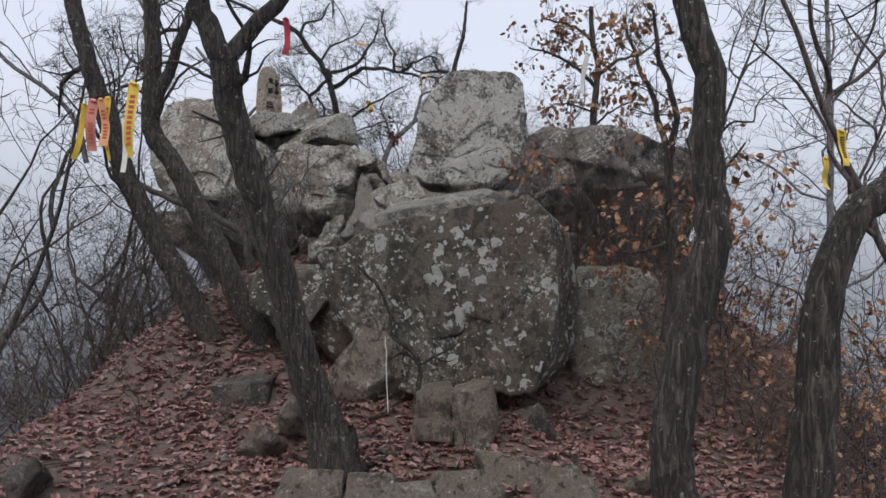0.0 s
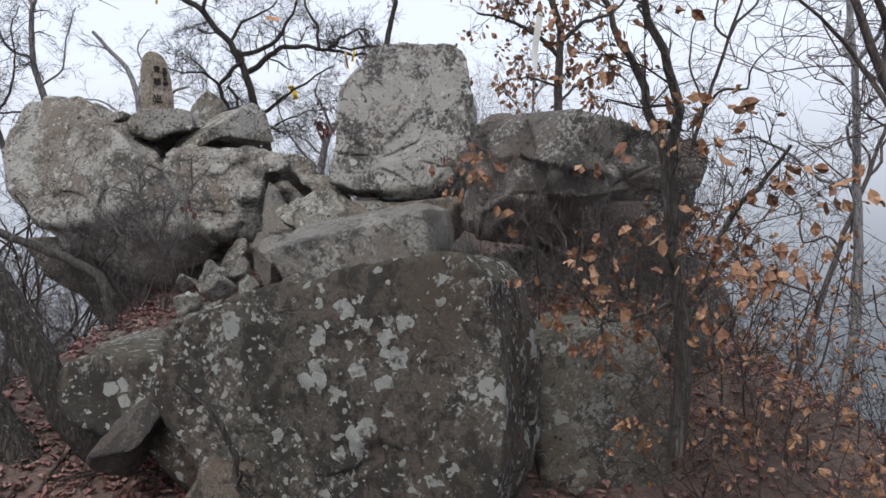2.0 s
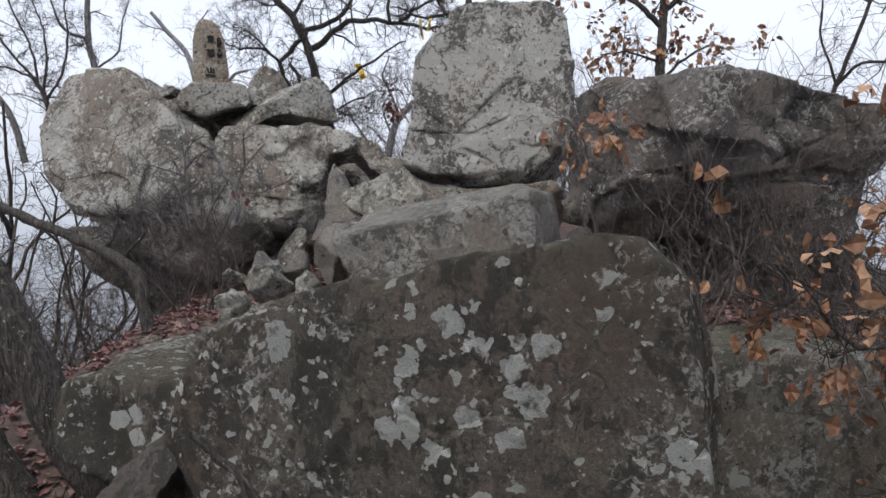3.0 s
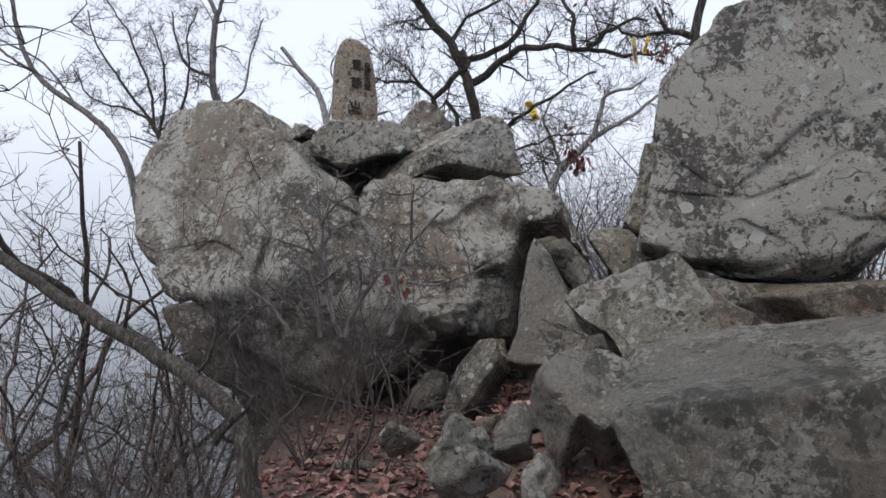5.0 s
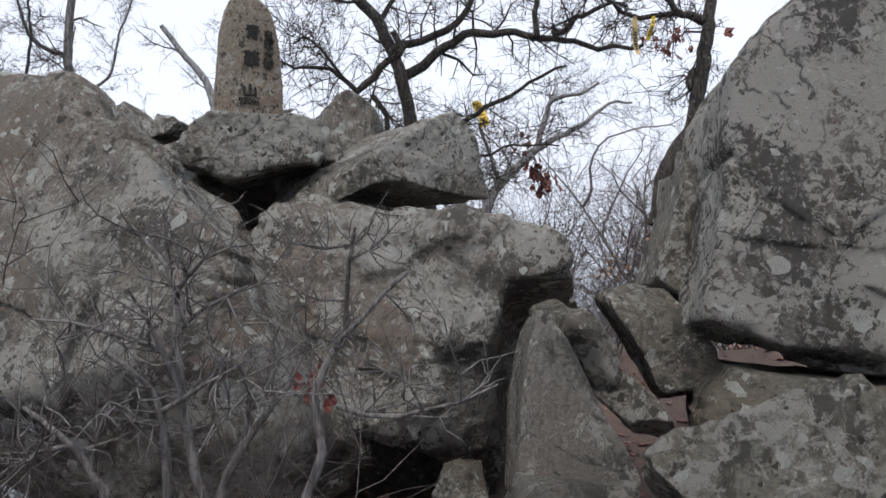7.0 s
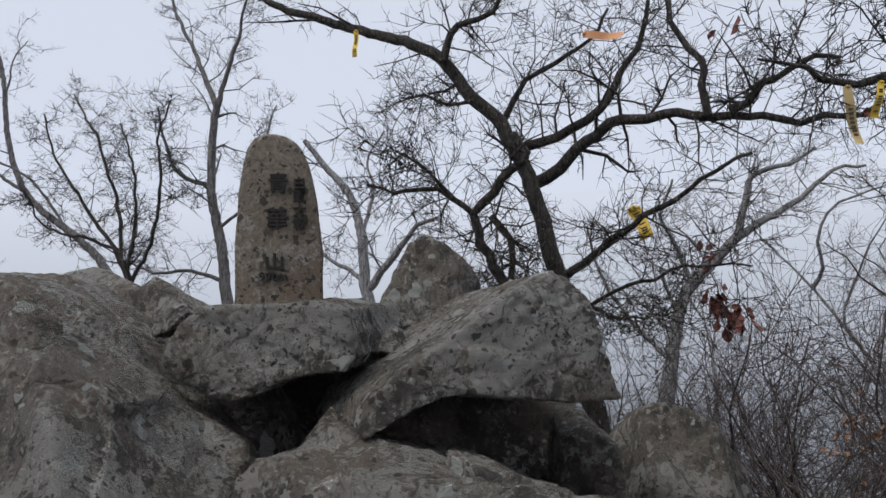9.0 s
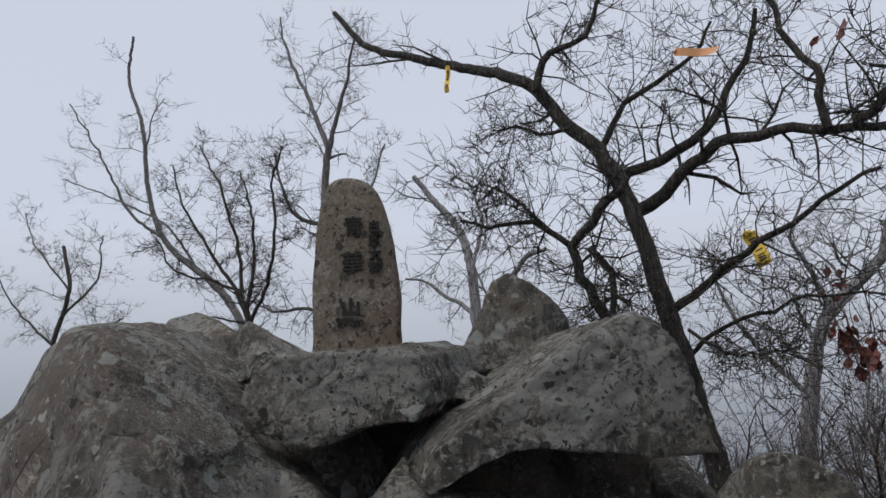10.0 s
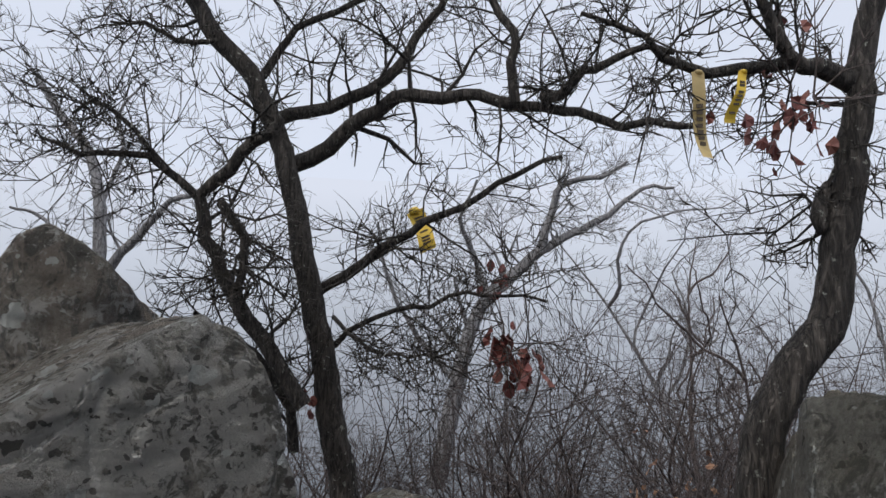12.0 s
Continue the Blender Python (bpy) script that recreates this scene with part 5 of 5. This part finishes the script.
tree("bare grey-stemmed shrub before the split boulder", [(-2.09, 9.25, 2.07), (-2.01, 9.25, 2.27), (-1.91, 9.25, 2.39), (-1.86, 9.25, 2.48)], 0.016, 0.006,
     [([(-2.01, 9.25, 2.27), (-1.97, 9.18, 2.41), (-1.98, 9.1, 2.51)], 0.009, 0.003)],
     B_PALE, 242, 7, 0.3, 1, name="shrub", knag=0.02)
tree("bare grey-stemmed shrub before the split boulder", [(-1.84, 9.25, 2.08), (-1.78, 9.25, 2.25), (-1.8, 9.25, 2.42), (-1.73, 9.25, 2.55), (-1.66, 9.25, 2.63), (-1.53, 9.25, 2.76)], 0.016, 0.006,
     [([(-1.73, 9.25, 2.37), (-1.55, 9.18, 2.35), (-1.27, 9.1, 2.46)], 0.009, 0.003),
      ([(-1.71, 9.25, 2.57), (-1.68, 9.18, 2.78), (-1.66, 9.1, 2.88)], 0.009, 0.003)],
     B_PALE, 243, 7, 0.3, 1, name="shrub", knag=0.02)
tree("bare grey-stemmed shrub before the split boulder", [(-2.23, 9.25, 2.07), (-2.24, 9.25, 2.27), (-2.29, 9.25, 2.42), (-2.44, 9.25, 2.53)], 0.016, 0.006,
     [([(-2.26, 9.25, 2.35), (-2.1, 9.18, 2.43), (-1.96, 9.1, 2.51)], 0.009, 0.003)],
     B_PALE, 244, 7, 0.3, 1, name="shrub", knag=0.02)

# shrubs
shrub_a = shrub("bare twiggy shrub with grey-brown stems", 1.7, 7, 401, B_TWIG)
shrub_b = shrub("bare twiggy shrub with grey-brown stems", 2.2, 6, 402, B_TWIG)
shrub_c = shrub("thin shrub with rusty dry leaves", 1.2, 5, 403, B_TWIG, (L_OAK, 0.2, 2, 0.06))
for ob in (shrub_a, shrub_b, shrub_c):
    tagged(ob, group="shrubs on the ridge")
stand(shrub_a, -1.9, 9.0, 0, 0.72)
stand(shrub_b, -2.7, 8.6, 50, 0.6)
stand(shrub_c, 2.4, 5.6, 0)
SHRUBS = [(shrub_a, -3.3, 8.0, 1.0), (shrub_b, -3.6, 6.8, 1.0), (shrub_a, -4.2, 9.2, 1.3), (shrub_b, -4.6, 7.6, 1.3), (shrub_a, -5.2, 10.5, 1.6), (shrub_b, -4.0, 5.6, 1.1),
          (shrub_a, -3.4, 5.2, 0.8), (shrub_c, 2.9, 4.8, 0.9), (shrub_c, 2.6, 6.8, 1.1), (shrub_c, 3.4, 6.0, 1.3), (shrub_a, 1.7, 7.2, 0.7), (shrub_b, 1.4, 7.6, 0.6), (shrub_c, 3.8, 4.2, 1.2),
          (shrub_a, -0.6, 14.6, 1.1), (shrub_b, 0.4, 15.2, 1.3), (shrub_a, 1.2, 14.4, 1.2), (shrub_b, -1.4, 15.8, 1.3), (shrub_a, 0.0, 16.8, 1.6), (shrub_b, 1.6, 16.0, 1.4), (shrub_a, -2.4, 16.6, 1.3),
          (shrub_b, 2.4, 15.0, 1.2), (shrub_c, -0.2, 13.4, 0.8), (shrub_a, -3.6, 15.0, 1.4), (shrub_b, -5.0, 14.6, 1.5), (shrub_a, -6.4, 12.6, 1.7), (shrub_b, 3.2, 9.4, 1.2), (shrub_c, 3.4, 8.0, 1.2), (shrub_a, 4.4, 6.6, 1.5),
          (shrub_c, 2.2, 6.3, 1.0), (shrub_c, 3.1, 5.3, 1.2), (shrub_c, 4.2, 5.2, 1.4), (shrub_b, 1.2, 7.0, 0.75), (shrub_a, 2.2, 7.2, 0.8), (shrub_b, 2.0, 6.9, 0.7), (shrub_a, -2.3, 9.2, 0.7), (shrub_a, -4.8, 11.8, 1.5), (shrub_b, -4.1, 12.8, 1.5)] + [(shrub_c, 2.1 + 0.33 * (i * 5 % 8), 3.9 + 0.27 * i, 0.7 + 0.05 * (i * 3 % 7)) for i in range(16)] + [(shrub_b, -4.0, 12.9, 1.8), (shrub_a, -3.5, 13.4, 2.1), (shrub_b, -4.8, 13.6, 1.7), (shrub_a, -5.4, 12.2, 2.0)] + [((shrub_a, shrub_b)[i % 2], -0.4 + 0.41 * (i * 5 % 9), 12.9 + 0.33 * i, 0.85 + 0.06 * (i % 5)) for i in range(14)] + [(shrub_a, -3.7, 9.6, 1.0), (shrub_b, -4.3, 10.2, 1.1), (shrub_a, -4.0, 8.6, 1.0), (shrub_b, -3.2, 9.0, 0.7)] + [((shrub_a, shrub_b, shrub_c)[i % 3], -4.5 + 1.07 * (i * 7 % 9) + 0.13 * i, 15.5 + 0.42 * i, 1.2 + 0.03 * i) for i in range(15)] + [((shrub_a, shrub_b)[i % 2], -2.4 + 0.25 * (i * 5 % 9), 14.1 + 0.3 * i, 0.8 + 0.05 * (i % 4)) for i in range(9)]
for i, (src, x, y, k) in enumerate(SHRUBS):
    if x > -3 or y < 12:
        put(src, x, y, 67.0 * i, min(k, 1.5 if y < 12 else 1.15), 0.05)

# ---------------------------------------------------------------- inscribed stele
def stele():
    base = new("stele")
    W, H, D = 0.37, 0.69, 0.2
    prof = [(-0.185, 0), (-0.182, 0.2), (-0.17, 0.42), (-0.15, 0.56), (-0.125, 0.64), (-0.085, 0.685), (-0.02, 0.695), (0.05, 0.675), (0.105, 0.62), (0.14, 0.53), (0.165, 0.4), (0.182, 0.2), (0.185, 0)]
    bm = bmesh.new()
    fine = smooth_path([(a, 0, b) for a, b in prof], 0.012)
    n = len(fine)
    rows = []
    for k in range(13):
        f = k / 12
        y = (f - 0.5) * D
        s = 1 - 0.1 * abs(2 * f - 1) ** 5
        rows.append([bm.verts.new((p[0] * s, y * (1 - 0.25 * p[2] / H), 0.0 if p[2] <= 0 else p[2] * (1 - 0.045 * abs(2 * f - 1) ** 5))) for p in fine])
    for a, b in zip(rows, rows[1:]):
        for i in range(n - 1):
            bm.faces.new((a[i], a[i + 1], b[i + 1], b[i]))
    for row, flip in ((rows[0], True), (rows[-1], False)):
        # inset grid face between mirrored sides
        lo, hi = 0, n - 1
        while hi - lo > 2:
            q = (row[lo], row[lo + 1], row[hi - 1], row[hi])
            bm.faces.new(q if not flip else q[::-1])
            lo, hi = lo + 1, hi - 1
        if hi - lo == 2:
            q = (row[lo], row[lo + 1], row[hi])
            bm.faces.new(q if not flip else q[::-1])
    bmesh.ops.recalc_face_normals(bm, faces=bm.faces)
    for v in bm.verts:
        v.co.x += 0.006 * noise.noise(v.co * 7)
        if abs(v.co.y) < D * 0.4:
            v.co.x *= 1 + 0.02 * noise.noise(v.co * 13)
    me = bpy.data.meshes.new("slab")
    bm.to_mesh(me)
    bm.free()
    me.materials.append(M_STELE)
    me.polygons.foreach_set("use_smooth", [True] * len(me.polygons))
    ob = new("slab", me)
    ob.parent = base

    def glyph(text, x, z, size, squash=1.0, heavy=0.012):
        c = bpy.data.curves.new("letter", "FONT")
        c.body, c.size, c.align_x, c.align_y = text, size, "CENTER", "CENTER"
        c.extrude, c.offset = 0.004, heavy * size
        tmp = new("letter", c)
        bpy.context.view_layer.update()
        me = bpy.data.meshes.new_from_object(tmp.evaluated_get(bpy.context.evaluated_depsgraph_get()))
        bpy.data.objects.remove(tmp)
        me.materials.clear()
        me.materials.append(M_CARVE)
        g = new("letter", me)
        g.parent = ob
        g.matrix_basis = pose(x, -D / 2 * (1 - 0.25 * z / H) - 0.007, z, 90 - 4, 0, 0) @ Matrix.Diagonal((1, squash, 1, 1))

    glyph("\u9752", 0.0, 0.475, 0.085, 1.0, 0.02)
    glyph("\u83ef", -0.005, 0.33, 0.09, 1.0, 0.02)
    glyph("\u5c71", -0.015, 0.16, 0.085, 0.8, 0.03)
    glyph("970m", -0.02, 0.105, 0.052, 0.9, 0.02)
    for k, ch in enumerate("\u767d\u982d\u5927\u5e79"):
        glyph(ch, 0.088, 0.475 - 0.055 * k, 0.055, 1.0, 0.02)
    base.matrix_world = pose(*STELE_AT, 0, 0, 30) @ Matrix.Diagonal((1, 1, 1.07, 1))
    return tagged(base, "lichen-mottled standing stone stele with carved black characters", "stele")


STELE_AT = (-2.66, 11.21, 3.64)
stele()

# ---------------------------------------------------------------- roots, sticks and leaf clusters
rng = np.random.RandomState(12)
root_at = (-0.58, 4.22, 0.43)
for k in range(9):
    a = -2.6 + 0.62 * k + rng.uniform(-0.2, 0.2)
    pts = [np.array(root_at) + np.array([0.04 * math.cos(a), 0.04 * math.sin(a), 0.12])]
    for s in (0.1, 0.2, 0.34, 0.5, 0.66):
        x, y = root_at[0] + s * math.cos(a + rng.uniform(-0.25, 0.25)), root_at[1] + s * math.sin(a + rng.uniform(-0.25, 0.25))
        pts.append(np.array([x, y, float(ground_z(np.array(x), np.array(y))) + 0.02 + 0.16 * max(0, 0.35 - s)]))
    tb = Tubes()
    path = smooth_path(pts, 0.04, 0.004, rng)
    tb.add(path, np.linspace(rng.uniform(0.03, 0.045), 0.01, len(path)), 7)
    tagged(tb.build("tree_root", B_NEAR), "gnarled dark oak root gripping the soil", "root", "roots of the forked oak")


def stick(label, pts, r0, r1, mat, seed, name="fallen_branch", twigs=0):
    rng = np.random.RandomState(seed)
    tb, tips = Tubes(), []
    path = smooth_path(pts, 0.05, 0.004, rng)
    tb.add(path, np.linspace(r0, r1, len(path)), 6)
    for _ in range(twigs):
        i = rng.randint(2, len(path) - 2)
        d = rng.normal(size=3)
        grow(tb, path[i], d / np.linalg.norm(d), rng.uniform(0.15, 0.4), r1 * 0.7, 1, rng, tips)
    return tagged(tb.build(name, mat), label, "branch", "dead branches on the ground")


stick("dark dead branch leaning against the boulder", [(-0.60, 5.15, 1.48), (-0.45, 5.15, 1.33), (-0.37, 5.15, 1.13), (-0.37, 5.15, 1.01), (-0.17, 5.15, 0.81), (-0.19, 5.15, 0.51)], 0.012, 0.02, B_NEAR, 1, twigs=4)
stick("thin pale cut stick standing against the boulder", [(-0.39, 4.95, 1.01), (-0.38, 4.95, 0.76), (-0.37, 4.95, 0.50)], 0.0035, 0.004, M_WHITE, 2)
for k in range(34):
    x, y, a, ln = rng.uniform(-2.6, 2.0), rng.uniform(3.3, 7.5), rng.uniform(0, 3.1), rng.uniform(0.3, 0.9)
    pts = [(x + s * ln * math.cos(a) + rng.uniform(-0.03, 0.03), y + s * ln * math.sin(a) + rng.uniform(-0.03, 0.03)) for s in (-0.5, -0.2, 0.15, 0.5)]
    stick("dead brown branch lying on fallen leaves", [(u, v, float(ground_z(np.array(u), np.array(v))) + 0.03) for u, v in pts], 0.012, 0.006, (B_TWIG, B_MID, B_NEAR)[k % 3], 40 + k, twigs=2)


tree("grey dead trunk leaning across the slope", [(-4.04, 8.90, 2.58), (-3.47, 8.80, 2.29), (-3.06, 8.70, 2.12), (-2.75, 8.60, 2.00), (-2.48, 8.50, 1.88), (-2.27, 8.40, 1.71), (-2.15, 8.30, 1.2)], 0.03, 0.05,
     [([(-3.06, 8.70, 2.12), (-3.0, 8.66, 2.35), (-3.08, 8.6, 2.55)], 0.012, 0.005), ([(-2.6, 8.55, 1.93), (-2.45, 8.5, 2.1), (-2.42, 8.45, 2.3)], 0.012, 0.005)], B_MID, 78, 4, 0.3, 1)
stick("dark crooked dead branch above the leaves", [(-1.86, 7.40, 1.91), (-1.80, 7.40, 1.98), (-1.74, 7.40, 2.04), (-1.74, 7.40, 2.10)], 0.012, 0.009, B_NEAR, 79, "fallen_branch", 1)


def leaf_cluster(label, at, count, size, mat, seed, spread=0.07):
    rng = np.random.RandomState(seed)
    base = new("leaf_cluster")
    tb, tips = Tubes(), []
    for _ in range(4):
        d = rng.normal(size=3)
        grow(tb, (0, 0, 0.1), d / np.linalg.norm(d), 0.28, 0.004, 1, rng, tips, 0.2)
    tb.build("twig", B_TWIG, base)
    leaves("foliage", cluster([((0, 0, 0), (0, 0, -1))], count, spread, rng), size, mat, rng, base)
    base.location = at
    return tagged(base, label, "leaves", "clusters of dry leaves")


leaf_cluster("dry red leaves caught in a boulder crack", (-1.93, 9.75, 2.39), 16, 0.058, L_RED, 1, 0.030)
leaf_cluster("dark red dry oak leaves on a twig", (-0.91, 13.00, 3.64), 22, 0.086, L_RED, 2, 0.048)
leaf_cluster("dark red dry oak leaves on a twig", (-0.81, 13.00, 3.55), 16, 0.086, L_RED, 3, 0.042)
leaf_cluster("red dry leaves on bare twigs", (-0.10, 11.80, 4.29), 12, 0.050, L_RED, 4, 0.060)
leaf_cluster("red dry leaves on bare twigs", (-0.04, 11.80, 4.25), 14, 0.050, L_RED, 5, 0.060)
leaf_cluster("dark red dry leaves beside a trunk", (-1.89, 13.40, 3.36), 9, 0.058, L_RED, 6, 0.030)
leaf_cluster("dark red dry leaves on a bough", (-0.93, 13.60, 4.02), 10, 0.058, L_RED, 7, 0.048)
leaf_cluster("orange dry oak leaves beside the rocks", (1.26, 5.90, 1.57), 22, 0.072, L_OAK, 8, 0.07)
leaf_cluster("orange dry oak leaves before the pillar", (1.36, 5.60, 1.46), 18, 0.072, L_OAK, 9, 0.06)
leaf_cluster("orange dry oak leaves before the pillar", (1.48, 5.60, 1.05), 12, 0.065, L_OAK, 10, 0.05)
leaf_cluster("faded brown oak leaves before the overhang", (0.90, 7.20, 2.54), 22, 0.094, L_OAK, 11, 0.09)
leaf_cluster("faded brown oak leaves before the overhang", (0.78, 7.20, 2.37), 10, 0.072, L_OAK, 12, 0.06)
leaf_cluster("orange dry oak leaves on scrub", (1.69, 5.00, 1.80), 26, 0.072, L_OAK, 13, 0.14)
leaf_cluster("orange dry oak leaves on scrub", (1.81, 5.00, 1.91), 26, 0.072, L_OAK, 14, 0.14)

# ---------------------------------------------------------------- ribbons on the branches
def ribbon(label, at, length, width, mat, turn=0.0, seed=0, bars=None, tilt=0.0, knot=True):
    rng = np.random.RandomState(seed)
    base = new("ribbon")
    n = 14
    ph, sw = rng.uniform(0, 6), rng.uniform(0.3, 1)
    vs, fs = [], []
    off = []
    for i in range(n + 1):
        f = i / n
        off.append(np.array([0.03 * sw * math.sin(2.2 * f + ph) - 0.03 * sw * math.sin(ph), 0.03 * math.sin(5 * f + ph) * f, -length * f]))
        c, tw = off[-1], 0.5 * math.sin(2.4 * f + ph) * f
        for s, back in ((-1, 0), (1, 0), (1, 1), (-1, 1)):
            vs.append((c[0] + s * width / 2 * math.cos(tw), c[1] + s * width / 2 * math.sin(tw) + 0.0012 * back, c[2]))
    for i in range(n):
        for k in range(4):
            a, b = 4 * i + k, 4 * i + (k + 1) % 4
            fs.append((a, b, b + 4, a + 4))
    fs += [(0, 3, 2, 1), (4 * n, 4 * n + 1, 4 * n + 2, 4 * n + 3)]
    strip = mesh_object("strip", vs, fs, mat, base, False)
    if knot:
        bm = bmesh.new()
        bmesh.ops.create_icosphere(bm, subdivisions=2, radius=width * 0.34)
        for v in bm.verts:
            v.co.z *= 0.7
            v.co += v.normal * 0.15 * width * noise.noise(v.co * 60)
        me = bpy.data.meshes.new("knot")
        bm.to_mesh(me)
        bm.free()
        me.materials.append(mat)
        k = new("knot", me)
        k.parent = base
    if bars is not None:
        for k in range(2, n - 2):
            if rng.uniform() < 0.8:
                f = (k + 0.5) / n
                c = (off[k] + off[k + 1]) / 2
                tw = 0.5 * math.sin(2.4 * f + ph) * f
                w, h = width * 0.25, length / n * 0.32
                q = [(c[0] + s * w * math.cos(tw), c[1] + s * w * math.sin(tw) - 0.003, c[2] + t * h) for s, t in ((-1, -1), (1, -1), (1, 1), (-1, 1))]
                q += [(a, b + 0.0015, e) for a, b, e in q]
                mesh_object("print", q, [(0, 1, 2, 3), (7, 6, 5, 4), (0, 4, 5, 1), (1, 5, 6, 2), (2, 6, 7, 3), (3, 7, 4, 0)], bars, strip, False)
    base.matrix_world = pose(*at, 0, tilt, turn)
    return tagged(base, label, "ribbon", "ribbons tied to branches")


stick("thin bare branch carrying many ribbons", [(-1.32, 4.72, 2.59), (-1.58, 4.72, 2.75), (-1.76, 4.72, 2.81), (-1.94, 4.72, 2.70), (-2.16, 4.72, 2.60), (-2.38, 4.72, 2.56)], 0.014, 0.004, B_NEAR, 77, "branch", 3)
ribbon("yellow hiking ribbon with printed writing", (-1.98, 4.70, 2.66), 0.47, 0.065, M_YEL, 8, 1, M_INKRED)
ribbon("yellow hiking ribbon with printed writing", (-2.15, 4.70, 2.57), 0.4, 0.05, M_YEL, -20, 2, M_INKRED)
ribbon("faded pink hiking ribbon with printed writing", (-2.24, 4.70, 2.55), 0.32, 0.065, M_PINK, 15, 3, M_INKRED)
ribbon("faded orange hiking ribbon on a branch", (-2.17, 4.65, 2.55), 0.3, 0.05, M_ORANGE, -5, 4, M_INKRED)
ribbon("yellow hiking ribbon tied to a branch", (-2.30, 4.70, 2.53), 0.36, 0.035, M_YEL, 40, 5, None, 4)
ribbon("white hiking ribbon tied to a branch", (-2.04, 4.70, 2.43), 0.34, 0.03, M_WHITE, 10, 6, None, 6)
ribbon("red hiking ribbon with pale edge", (-0.88, 4.10, 2.89), 0.21, 0.035, M_RED, 20, 7, None, 2)
ribbon("white plastic ribbon hanging from a branch", (1.38, 7.00, 3.47), 0.4, 0.05, M_WHITE, 20, 8, None, 18)
ribbon("yellow hiking ribbon with printed writing", (2.50, 4.60, 2.34), 0.22, 0.06, M_YEL, 5, 9, M_INK)
ribbon("yellow hiking ribbon tied to a branch", (2.40, 4.60, 2.17), 0.2, 0.05, M_YEL, 30, 10, None, -6)
ribbon("yellow hiking ribbon hanging from the summit oak", (-3.17, 13.00, 5.72), 0.2, 0.035, M_YEL, 10, 11, M_INK)
ribbon("bright yellow ribbon tied to a bough", (-1.39, 13.50, 4.32), 0.22, 0.09, M_YEL, 10, 12, M_INK, -25)
ribbon("weathered tan hiking ribbon on a branch", (-0.36, 11.75, 4.41), 0.24, 0.035, M_TAN, 10, 13, M_INK)
ribbon("yellow hiking ribbon with printed writing", (-0.24, 11.75, 4.41), 0.14, 0.03, M_YEL, 30, 14, M_INK)
ribbon("faded orange ribbon caught in the twigs", (-1.45, 12.20, 5.03), 0.2, 0.04, M_ORANGE, 0, 15, None, -70)

# ---------------------------------------------------------------- fallen leaves
rng = np.random.RandomState(9)
count = 28000
lx, ly = rng.normal(-0.3, 2.3, count), rng.normal(6.2, 3.0, count)
lz = ground_z(lx, ly) + rng.uniform(0.002, 0.035, count)
litter = leaves("leaf_litter", [(p, (0, 0, 0.1)) for p in zip(lx, ly, lz)], 0.07, L_LITTER, rng, None, 0, True)
tagged(litter, "curled reddish-brown fallen oak leaves", "leaves", kind="stuff")
